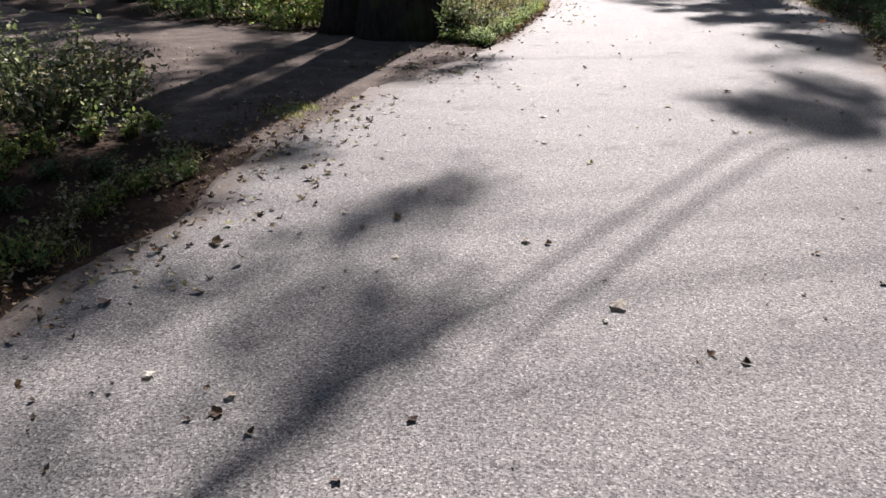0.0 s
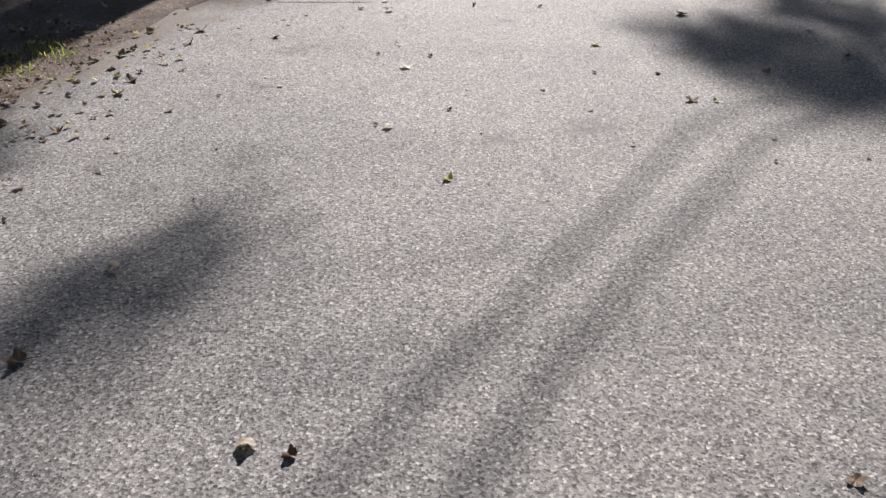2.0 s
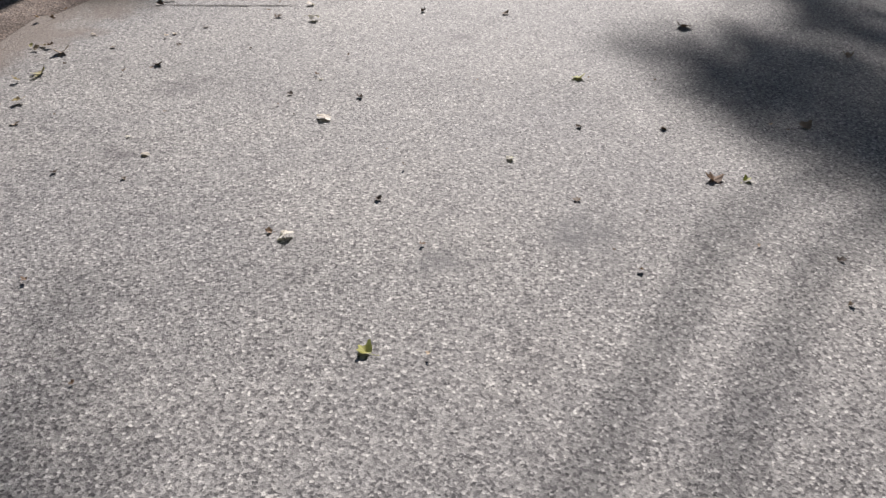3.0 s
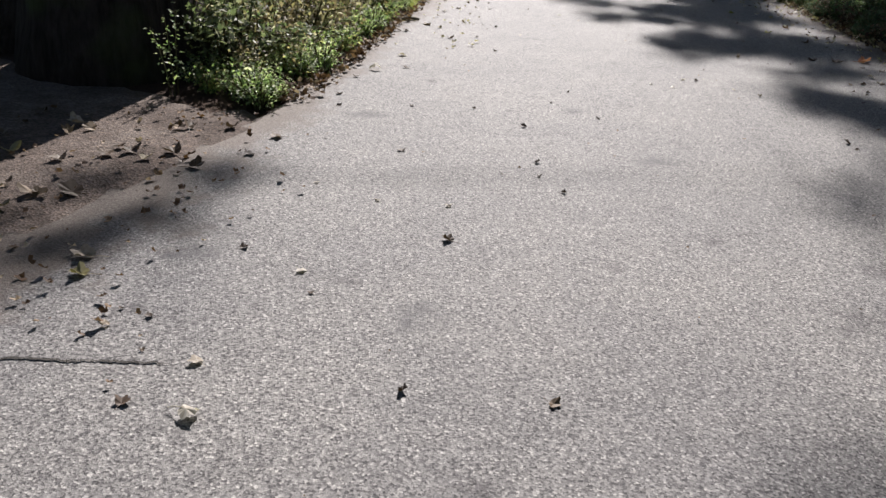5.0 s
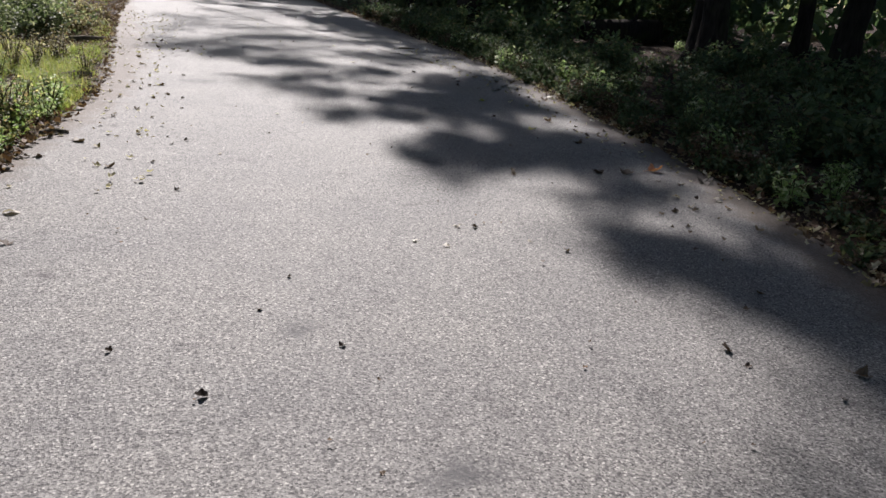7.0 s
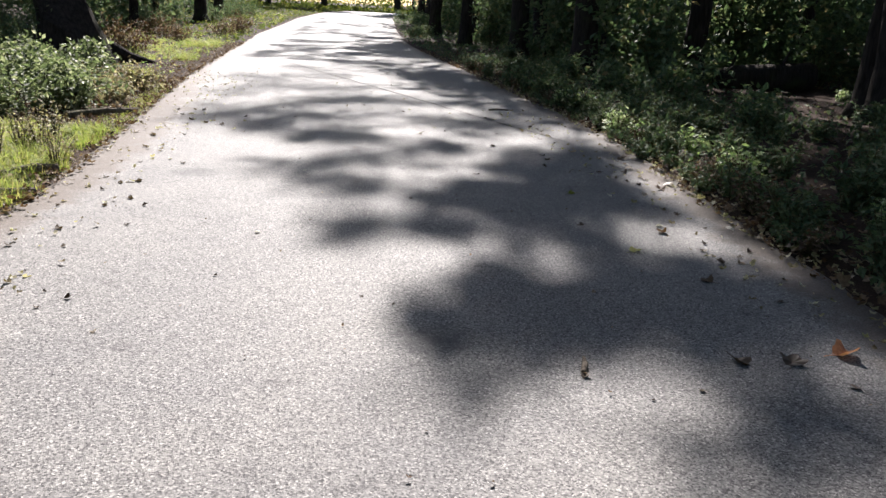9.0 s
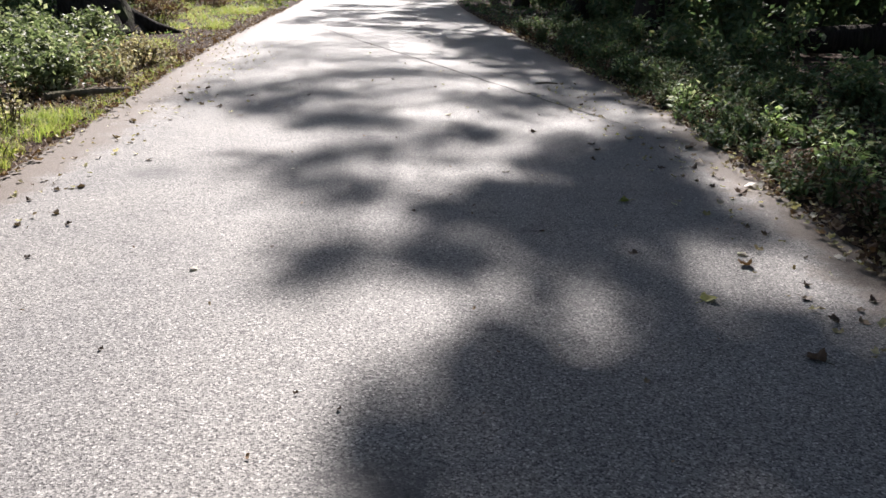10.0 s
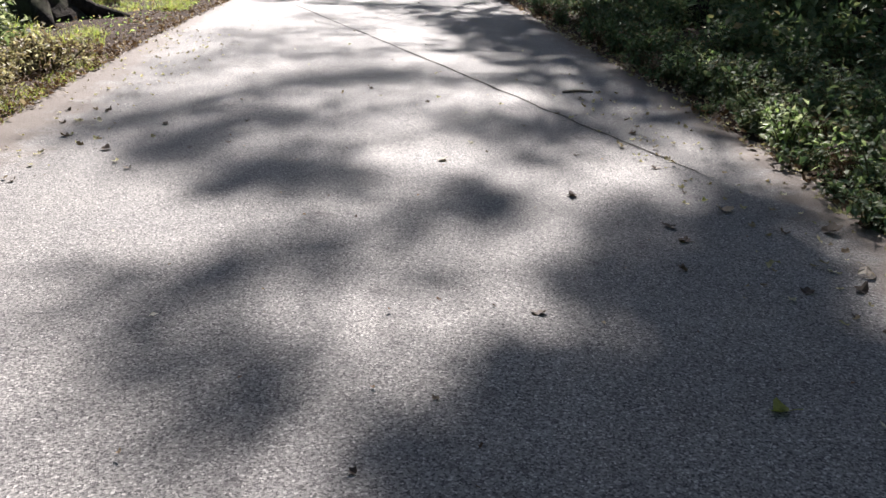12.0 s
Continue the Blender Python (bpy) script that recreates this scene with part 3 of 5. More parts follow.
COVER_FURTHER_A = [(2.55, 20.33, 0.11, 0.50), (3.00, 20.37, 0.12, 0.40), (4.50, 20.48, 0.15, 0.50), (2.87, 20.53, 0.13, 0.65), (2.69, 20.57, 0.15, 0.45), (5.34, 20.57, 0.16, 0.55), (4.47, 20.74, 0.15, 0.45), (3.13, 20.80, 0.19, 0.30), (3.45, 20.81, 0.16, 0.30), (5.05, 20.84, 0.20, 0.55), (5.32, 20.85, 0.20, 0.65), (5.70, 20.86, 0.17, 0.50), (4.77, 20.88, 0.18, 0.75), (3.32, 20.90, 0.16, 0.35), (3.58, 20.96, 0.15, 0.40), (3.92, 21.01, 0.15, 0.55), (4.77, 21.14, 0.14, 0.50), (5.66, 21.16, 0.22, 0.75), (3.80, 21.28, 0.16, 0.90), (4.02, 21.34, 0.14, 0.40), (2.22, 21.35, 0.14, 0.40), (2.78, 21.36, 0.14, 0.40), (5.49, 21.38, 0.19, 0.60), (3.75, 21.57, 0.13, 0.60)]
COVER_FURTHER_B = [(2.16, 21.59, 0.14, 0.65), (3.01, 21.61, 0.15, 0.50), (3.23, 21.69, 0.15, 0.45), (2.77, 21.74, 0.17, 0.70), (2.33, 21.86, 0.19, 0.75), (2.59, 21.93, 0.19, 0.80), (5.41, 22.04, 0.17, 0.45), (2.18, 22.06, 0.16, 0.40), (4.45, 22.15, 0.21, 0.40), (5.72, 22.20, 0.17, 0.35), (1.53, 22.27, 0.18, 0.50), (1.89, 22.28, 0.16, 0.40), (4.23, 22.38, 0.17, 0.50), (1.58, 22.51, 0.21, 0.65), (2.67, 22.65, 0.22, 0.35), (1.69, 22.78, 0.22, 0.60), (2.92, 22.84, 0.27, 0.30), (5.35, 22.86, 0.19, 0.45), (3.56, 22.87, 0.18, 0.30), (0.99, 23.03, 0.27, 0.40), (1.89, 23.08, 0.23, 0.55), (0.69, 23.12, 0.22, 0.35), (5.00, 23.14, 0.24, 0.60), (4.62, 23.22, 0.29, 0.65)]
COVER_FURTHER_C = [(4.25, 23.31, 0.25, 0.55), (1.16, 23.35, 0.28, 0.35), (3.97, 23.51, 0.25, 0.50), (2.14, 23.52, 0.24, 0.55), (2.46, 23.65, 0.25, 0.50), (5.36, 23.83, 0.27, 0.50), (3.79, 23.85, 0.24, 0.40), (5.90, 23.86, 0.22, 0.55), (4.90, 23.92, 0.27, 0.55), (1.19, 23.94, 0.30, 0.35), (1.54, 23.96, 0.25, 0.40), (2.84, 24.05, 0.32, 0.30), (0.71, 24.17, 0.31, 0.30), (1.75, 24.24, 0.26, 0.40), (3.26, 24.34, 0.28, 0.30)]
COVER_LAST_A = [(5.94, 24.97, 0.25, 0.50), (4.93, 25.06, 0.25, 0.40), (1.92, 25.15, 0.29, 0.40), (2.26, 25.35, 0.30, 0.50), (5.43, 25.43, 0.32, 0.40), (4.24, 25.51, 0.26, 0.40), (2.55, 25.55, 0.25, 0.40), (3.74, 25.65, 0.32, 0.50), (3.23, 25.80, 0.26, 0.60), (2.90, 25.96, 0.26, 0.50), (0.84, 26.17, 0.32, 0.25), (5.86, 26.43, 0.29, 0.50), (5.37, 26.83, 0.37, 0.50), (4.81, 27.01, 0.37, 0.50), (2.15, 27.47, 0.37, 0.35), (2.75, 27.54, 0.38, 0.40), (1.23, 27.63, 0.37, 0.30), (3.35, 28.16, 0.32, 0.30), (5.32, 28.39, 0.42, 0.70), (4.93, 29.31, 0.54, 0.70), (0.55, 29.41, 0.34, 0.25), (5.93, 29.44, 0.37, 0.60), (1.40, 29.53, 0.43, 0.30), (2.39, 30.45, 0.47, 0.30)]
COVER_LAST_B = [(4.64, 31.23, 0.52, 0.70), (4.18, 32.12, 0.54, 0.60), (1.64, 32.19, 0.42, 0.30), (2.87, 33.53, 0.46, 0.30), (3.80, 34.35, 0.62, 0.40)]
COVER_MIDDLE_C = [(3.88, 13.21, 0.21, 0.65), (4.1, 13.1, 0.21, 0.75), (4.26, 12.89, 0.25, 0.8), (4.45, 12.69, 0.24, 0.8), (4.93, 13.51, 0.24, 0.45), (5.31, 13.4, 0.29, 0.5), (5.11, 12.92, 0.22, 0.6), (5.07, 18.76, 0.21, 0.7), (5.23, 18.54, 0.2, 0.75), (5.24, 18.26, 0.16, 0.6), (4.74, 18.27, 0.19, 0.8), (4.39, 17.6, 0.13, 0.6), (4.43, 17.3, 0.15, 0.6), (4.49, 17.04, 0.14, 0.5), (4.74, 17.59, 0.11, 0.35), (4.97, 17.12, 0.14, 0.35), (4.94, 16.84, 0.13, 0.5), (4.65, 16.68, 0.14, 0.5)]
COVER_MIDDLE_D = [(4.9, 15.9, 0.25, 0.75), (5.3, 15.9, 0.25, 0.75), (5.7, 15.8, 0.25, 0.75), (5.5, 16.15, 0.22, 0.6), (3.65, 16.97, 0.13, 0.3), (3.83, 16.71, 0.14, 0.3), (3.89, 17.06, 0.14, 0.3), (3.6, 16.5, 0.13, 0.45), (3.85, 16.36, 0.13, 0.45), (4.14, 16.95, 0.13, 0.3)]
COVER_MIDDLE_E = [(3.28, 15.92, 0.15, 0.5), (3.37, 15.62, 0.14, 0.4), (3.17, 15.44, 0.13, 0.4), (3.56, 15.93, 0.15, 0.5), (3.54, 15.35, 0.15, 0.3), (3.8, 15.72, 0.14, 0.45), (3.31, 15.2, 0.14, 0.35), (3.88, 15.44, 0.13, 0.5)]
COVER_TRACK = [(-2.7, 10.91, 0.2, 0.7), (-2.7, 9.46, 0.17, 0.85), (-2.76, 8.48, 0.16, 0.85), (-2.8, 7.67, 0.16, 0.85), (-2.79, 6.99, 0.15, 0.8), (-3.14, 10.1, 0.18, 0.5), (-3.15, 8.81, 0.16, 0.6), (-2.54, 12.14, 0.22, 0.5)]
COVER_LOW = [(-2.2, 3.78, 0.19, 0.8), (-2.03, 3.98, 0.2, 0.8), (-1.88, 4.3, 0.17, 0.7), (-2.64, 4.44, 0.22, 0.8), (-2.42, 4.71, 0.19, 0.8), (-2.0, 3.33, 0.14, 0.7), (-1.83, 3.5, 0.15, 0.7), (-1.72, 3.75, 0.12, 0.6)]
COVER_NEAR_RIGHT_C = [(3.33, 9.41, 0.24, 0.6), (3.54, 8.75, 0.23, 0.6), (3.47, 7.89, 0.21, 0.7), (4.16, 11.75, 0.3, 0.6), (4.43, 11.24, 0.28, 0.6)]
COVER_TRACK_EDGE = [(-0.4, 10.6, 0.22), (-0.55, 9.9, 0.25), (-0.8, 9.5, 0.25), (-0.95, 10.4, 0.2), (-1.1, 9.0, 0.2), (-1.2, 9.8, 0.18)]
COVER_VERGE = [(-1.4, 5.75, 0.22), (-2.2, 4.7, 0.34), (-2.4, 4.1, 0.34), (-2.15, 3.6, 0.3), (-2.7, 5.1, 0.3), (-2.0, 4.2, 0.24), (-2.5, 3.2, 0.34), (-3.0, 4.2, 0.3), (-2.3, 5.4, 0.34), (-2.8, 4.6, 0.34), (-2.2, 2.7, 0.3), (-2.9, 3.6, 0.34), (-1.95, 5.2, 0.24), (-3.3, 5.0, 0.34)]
# unseen clumps placed to shade the verge by the near shrubs
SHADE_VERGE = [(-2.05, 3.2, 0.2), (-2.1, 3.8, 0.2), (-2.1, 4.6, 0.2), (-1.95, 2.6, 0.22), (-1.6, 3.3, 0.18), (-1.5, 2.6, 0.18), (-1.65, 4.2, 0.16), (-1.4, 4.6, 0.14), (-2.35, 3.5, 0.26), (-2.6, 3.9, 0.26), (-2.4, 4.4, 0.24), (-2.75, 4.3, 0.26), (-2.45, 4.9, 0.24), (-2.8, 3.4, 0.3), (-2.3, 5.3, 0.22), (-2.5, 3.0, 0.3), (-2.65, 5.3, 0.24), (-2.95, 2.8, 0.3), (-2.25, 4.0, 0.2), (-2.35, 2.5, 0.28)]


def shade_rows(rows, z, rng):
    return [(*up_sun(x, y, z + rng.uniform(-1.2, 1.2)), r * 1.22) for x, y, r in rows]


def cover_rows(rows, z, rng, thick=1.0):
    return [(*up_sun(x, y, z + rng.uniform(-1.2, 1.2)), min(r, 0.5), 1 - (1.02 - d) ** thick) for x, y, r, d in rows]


rng = np.random.default_rng(11)
tree(-1.88, 13.0, 17, 0.6, 1, crown_rows(rng, -2.6, 13.5, 15.5, 3.6, 2.6, 46, 0.8), "large old tree with dark furrowed bark beside the dirt track", flare=1.28, start=0.6)
tree(-2.95, 13.65, 15, 0.33, 7, crown_rows(rng, -4.2, 14.2, 14.5, 2.4, 2.0, 20, 0.8), "smaller dark tree grown beside the large old tree", flare=1.5, start=0.6)
tree(13.0, 20.5, 17, 0.3, 2, cover_rows(COVER_NEAR_LEFT_A + COVER_NEAR_LEFT_B, 12.0, rng, 0.46) + cover_rows(COVER_TRACK + COVER_LOW, 12.0, rng) + shade_rows(SHADE_VERGE + COVER_VERGE, 13.0, rng) + crown_rows(rng, 13.4, 20.5, 12.5, 3.0, 2.5, 14, 0.7), "slender woodland tree with limbs set over the lane for their shade", start=0.55, each=260, thick=(0.5, 1.4), soft=True)
LIMBED = tree(11.6, 24.5, 17, 0.28, 3, cover_rows(COVER_NEAR_RIGHT_A + COVER_NEAR_RIGHT_B + COVER_NEAR_RIGHT_C, 13.0, rng) + shade_rows(COVER_TRACK_EDGE, 13.0, rng) + crown_rows(rng, 12.2, 25.0, 12.5, 3.0, 2.5, 14, 0.7), "slender woodland tree with limbs set over the lane for their shade", start=0.5, each=380, thick=(0.4, 1.5), soft=True)
tree(8.6, 32.0, 17, 0.32, 4, cover_rows(COVER_MIDDLE_A + COVER_MIDDLE_B + COVER_MIDDLE_C + COVER_MIDDLE_D + COVER_MIDDLE_E, 13.5, rng, 1.25) + cover_rows(COVER_BEYOND_A + COVER_BEYOND_B, 13.5, rng, 0.9) + crown_rows(rng, 10.8, 32, 12.5, 3.0, 2.5, 10, 0.65), "slender woodland tree with limbs set over the lane for their shade", start=0.5, each=500, thick=(0.5, 1.5), soft=True)
tree(8.2, 38.0, 18, 0.3, 5, cover_rows(COVER_FAR_A + COVER_FAR_B + COVER_FAR_C, 13.5, rng, 1.12) + crown_rows(rng, 12.0, 38, 13.5, 3.0, 2.5, 8, 0.65), "slender woodland tree with limbs set over the lane for their shade", start=0.5, each=500, thick=(0.4, 1.5), soft=True)


# unseen clumps added to dim the verge and the far lane
verge_shade = [(rng.uniform(6.0, 8.6), rng.uniform(12, 18.5), rng.uniform(0.35, 0.5), 0.7) for _ in range(44)] + [(rng.uniform(6.4, 8.6), rng.uniform(18.5, 30), rng.uniform(0.35, 0.5), 0.35) for _ in range(26)]
airy = [(rng.uniform(0.8, 6.0), rng.uniform(23, 40), rng.uniform(0.35, 0.5), 0.15) for _ in range(26)]
tree(9.8, 36.0, 18, 0.26, 6, cover_rows(COVER_FURTHER_A + COVER_FURTHER_B + COVER_FURTHER_C + COVER_LAST_A + COVER_LAST_B + verge_shade + airy, 14.0, rng), "slender tree with unseen thin foliage added to dim lane and verge", leaf=0.12, start=0.5)

# two long bare limbs, unseen, put on the same tree to throw the pair of soft lines
for line, thick in (([(-0.4, 1.8), (-0.2, 2.3), (0.35, 3.25), (0.9, 4.3), (1.42, 5.25), (2.06, 6.45)], [0.036, 0.026, 0.017, 0.018, 0.018, 0.018]),
                    ([(0.3, 2.5), (0.52, 2.95), (1.05, 3.98), (1.3, 4.5), (1.58, 5.0), (2.25, 6.15)], [0.006, 0.012, 0.02, 0.02, 0.019, 0.019])):
    p = [Vector(up_sun(x, y, 4.8 + 3.4 * i / 5)) for i, (x, y) in enumerate(line)]
    p = [q - LIMBED.location for q in p] + [Vector((-2.5, -1.6, 9.4)), Vector((0, 0, 11.0))]
    v, f = tube(p, thick + [0.03, 0.06], 8)
    link_mesh("limb", v, f, BARK, LIMBED, smooth=True)

# trees further on, with unseen crowns placed to meet over the lane and dapple it
rng = np.random.default_rng(17)
for k, (x, y0, y1) in enumerate([(-4.6, 35, 46), (7.4, 34, 46), (-5.2, 44, 58), (8.8, 52, 74), (10.2, 38, 52)]):
    far = [(rng.uniform(0.3 if k < 4 else 3.0, 6.6), rng.uniform(y0, y1), rng.uniform(0.25, 0.5) if k < 4 else rng.uniform(0.4, 0.7)) for _ in range(60)]
    y = (y0 + y1) / 2 + 15.5
    tree(x, y, 16, 0.3, 40 + k, shade_rows(far, 12.0, rng) + crown_rows(rng, x * 1.3, y, 13, 3, 2.5, 20, 0.9), "tall tree with limbs set over the lane to dapple it", leaf=0.17, each=90, start=0.5)

# the dirt track lies in broken shade, thrown by unseen clumps placed on this tree
track_shade = [(rng.uniform(-9, -2.7), rng.uniform(6.2, 14.5), rng.uniform(0.28, 0.5)) for _ in range(64)]
tree(-6.6, 26.5, 17, 0.3, 60, shade_rows(track_shade, 12.5, rng) + crown_rows(rng, -9.5, 27, 14, 3, 2.5, 26, 0.9), "tall tree placed back from the dirt track to shade it", leaf=0.15, each=150, start=0.5)

# unseen high crowns added over the lane to block skylight
for k, (x, y) in enumerate([(-7.6, 4.0), (8.6, 1.5), (-6.4, -6.0)]):
    rows = [(rng.uniform(-9, 9), rng.uniform(-15, 19), rng.uniform(15.5, 19.5), rng.uniform(0.9, 1.6)) for _ in range(62)]
    tree(x, y, 18, 0.34, 90 + k, rows, "tall tree with an unseen high crown added to block skylight", leaf=0.32, each=46, start=0.7)

# unseen crowns added over the wood beyond the dirt track to hold back skylight
rows = [(rng.uniform(-17, -6.5), rng.uniform(24, 46), rng.uniform(12, 17), rng.uniform(0.9, 1.5)) for _ in range(60)]
tree(-9.2, 33.0, 17, 0.32, 150, rows, "tall tree beyond the dirt track, its unseen crown added against skylight", leaf=0.36, each=34, start=0.55)

# unseen crowns added to keep the wood beside the lane in shade
for k, (x, y) in enumerate([(10.4, 35.5), (13.8, 43.5), (17.5, 52.5)]):
    rows = [(rng.uniform(6.3, 8.2), rng.uniform(11, 19), rng.uniform(0.35, 0.55)) for _ in range(40)] if k == 0 else []
    while len(rows) < 75:
        rows.append((rng.uniform(8.6, 21), rng.uniform(13, 62), rng.uniform(0.8, 1.25)))
    tree(x, y, 18, 0.28, 140 + k, shade_rows(rows, 14.5, rng), "tall woodland tree with an unseen crown added to shade the wood", leaf=0.36, each=26, start=0.55)

# the rest of the wood; trees behind the start are unseen, added to close it off
rng = np.random.default_rng(21)
SPOTS = [(11.5, 5), (9.0, 9.5), (13.5, 11), (12.5, 19), (15.5, 25), (12.0, 25.5), (11.0, 31), (15, 33), (9.6, 41), (12.5, 42), (7.8, 47), (16, 49), (9.5, 55), (8.3, 62), (11, 68), (18, 58),
         (-9.5, 19), (-5.5, 46), (-8.5, 37), (-6.8, 56), (-10, 64), (-12.5, 28), (-8, -3), (-5, -9), (7.5, -4), (9, -11), (0, -16), (-13, 8), (17, 2), (18.5, 14), (19, 22), (17.5, 29), (20, 37), (14.5, 37), (21, 45), (-14, 40), (-13, 50), (-9, 91), (-7.9, 98.5), (-12, 95), (0.6, 102.5), (12.4, 90), (8.3, 100.5), (13.5, 96), (-4.9, 98.5), (-5.9, 101), (10.2, 103), (-11, 84), (12, 80), (9.2, 76)]
for i, (x, y) in enumerate(SPOTS):
    h, r = rng.uniform(13, 18), rng.uniform(0.16, 0.36)
    rows = crown_rows(rng, x, y, h - 3.2, 3.4, 3.0, 9 if 6 < x < 15 and 35 < y < 44 else 33, 0.6 if 6 < x < 15 and 35 < y < 44 else 1.15)
    tree(x, y, h, r, 100 + i, rows, "tall woodland tree with grey brown bark", leaf=0.48, each=16, start=0.5)


# ---- plants ----
def grown(name, label, category, stems, foliage, leaf_mat, group, leaf_label=""):
    top = new(name)
    tagged(top, label, category, group)
    tagged(link_mesh("stalk", *joined(stems), STEM, top, smooth=True), kind="stuff")
    tagged(link_mesh("foliage", *foliage, leaf_mat, top, leaf_label), kind="stuff")
    return top


def herb(seed, height, count, leaf, mat, label, group, spread=0.5, pairs=7, shape=MID_LEAF, name="weed", category="plant", tilt=0.5):
    """Several arching stems with leaves along them."""
    rng = np.random.default_rng(seed)
    stems, places, sizes = [], [], []
    for _ in range(count):
        w, h = rng.uniform(0, 2 * np.pi), height * rng.uniform(0.5, 1.1)
        out = spread * height * rng.uniform(0.2, 1.0)
        b = np.array([math.cos(w), math.sin(w), 0]) * 0.06 * rng.uniform(0, 1)
        p = [b + np.array([math.cos(w) * out * u ** 1.5, math.sin(w) * out * u ** 1.5, h * u * (1 - 0.18 * u) - 0.03 * (u == 0)]) for u in (0, 0.35, 0.7, 1.0)]
        stems.append(tube(p, [0.006, 0.005, 0.004, 0.002], 4))
        for k in range(pairs):
            u = 0.18 + 0.82 * (k + rng.uniform(0, 0.6)) / pairs
            u = min(u, 1.0)
            q = np.array([np.interp(u, (0, 0.35, 0.7, 1.0), [c[i] for c in p]) for i in range(3)])
            for _ in range(2):
                places.append(q + rng.normal(0, 0.018, 3))
                sizes.append(leaf * rng.uniform(0.6, 1.25) * (1.1 - 0.4 * u))
    return grown(name, label, category, stems, leaves(rng, np.array(places), np.array(sizes), tilt, shape), mat, group)


def shrub(seed, radius, height, count, leaf, mat, label, group, shape=FLAT_LEAF):
    """A rounded, broken mass of twigs and leaves."""
    rng = np.random.default_rng(seed)
    stems, cents, rads = [], [], []
    for _ in range(18):
        w, u = rng.uniform(0, 2 * np.pi), rng.uniform(0.15, 1)
        tip = Vector((math.cos(w) * radius * u, math.sin(w) * radius * u, height * rng.uniform(0.35, 1.0) * (1.15 - 0.5 * u * u)))
        mid = tip * 0.5 + Vector((rng.normal() * 0.08, rng.normal() * 0.08, 0.1))
        stems.append(tube([(0.1 * math.cos(w), 0.1 * math.sin(w), -0.06), mid, tip], [0.012, 0.008, 0.003], 4))
        for q in (tip, mid.lerp(tip, 0.5), mid, mid * 0.45 + Vector((0.3 * radius * math.cos(w), 0.3 * radius * math.sin(w), 0))):
            cents.append(tuple(q))
            rads.append(rng.uniform(0.12, 0.26) * radius)
    p = blobs(rng, cents, rads, [count // len(cents)] * len(cents))
    p[:, 2] = np.maximum(p[:, 2], 0.03)
    return grown("shrub", label, "shrub", stems, leaves(rng, p, leaf * rng.uniform(0.6, 1.3, len(p)), 0.6, shape), mat, group)


def grass_tuft(seed, height, count, radius, label, group):
    rng = np.random.default_rng(seed)
    verts, faces = [], []
    for _ in range(count):
        w, r = rng.uniform(0, 2 * np.pi), radius * rng.uniform(0, 1) ** 0.5
        b = np.array([math.cos(w) * r, math.sin(w) * r, -0.02])
        h, lean, a = height * rng.uniform(0.35, 1.1), rng.uniform(0.2, 1.3), rng.uniform(0, 2 * np.pi)
        d = np.array([math.cos(a), math.sin(a), 0])
        s = np.array([-d[1], d[0], 0]) * rng.uniform(0.0014, 0.0032)
        k = len(verts)
        for u, wd in ((0, 1.0), (0.45, 0.85), (0.8, 0.5)):
            c = b + d * h * lean * u * u + np.array([0, 0, h * u * (1 - 0.25 * lean * u)])
            verts += [tuple(c - s * wd), tuple(c + s * wd)]
        c = b + d * h * lean + np.array([0, 0, h * (1 - 0.3 * lean)])
        verts.append(tuple(c))
        faces += [[k, k + 1, k + 3, k + 2], [k + 2, k + 3, k + 5, k + 4], [k + 4, k + 5, k + 6]]
    return tagged(link_mesh("grass_tuft", verts, faces, GRASS), label, "grass", group)


def fallen_leaf(seed, mat):
    """A curled, lobed dry leaf with its stalk."""
    rng = np.random.default_rng(seed)
    lobes = 5
    verts, faces = [(0, 0.1, 0.004)], []
    curl, fold, wave = rng.uniform(0.3, 0.9), rng.uniform(0.1, 0.55), rng.uniform(0, 2 * math.pi)
    side = -0.8 if mat == PALE_FALLEN else 1.0   # pale ones lie arched, the others cupped
    n = lobes * 4
    for i in range(n):
        w = -math.pi / 2 + 2 * math.pi * (i + 0.5) / n
        r = 0.5 * (0.82 + 0.18 * math.cos(lobes * (w - math.pi / 2)) * rng.uniform(0.7, 1.1)) * (1.0 if math.sin(w) > -0.6 else 0.7)
        x, y = r * math.cos(w), r * math.sin(w) + 0.1
        z = side * (curl * x * x * 1.6 + fold * max(0, y) ** 2) + (0.1 * math.sin(3 * w + wave) + rng.uniform(0, 0.14)) * r
        verts.append((x * (1 - 0.3 * curl), y, z + 0.004))
    faces = [[0, 1 + i, 1 + (i + 1) % n] for i in range(n)]
    sv, sf = tube([(0, -0.1, 0.02), (0.02, -0.4, 0.03), (0.06 * rng.normal(), -0.65, 0.01)], [0.012, 0.01, 0.012], 4)
    k = len(verts)
    verts += list(sv)
    faces += [[a + k for a in f] for f in sf]
    low = min(v[2] for v in verts)
    return link_mesh("fallen_leaf", [(a, b, c - low) for a, b, c in verts], faces, mat)


def put(proto, spots, rng, low=0.8, high=1.25, sink=0.0, tip=0.0):
    """The prototype stands at the first spot, copies at the others."""
    base = proto
    for i, (x, y) in enumerate(spots):
        s = rng.uniform(low, high)
        z = (0.0 if beside(x, y) < 0 else ground_height(x, y)) - sink
        m = pose(x, y, z, rng.normal(0, tip), rng.normal(0, tip), rng.uniform(0, 360))
        ob = base if i == 0 else copy_thing(base, m)
        ob.matrix_basis = m @ Matrix.Diagonal((s, s, s, 1))


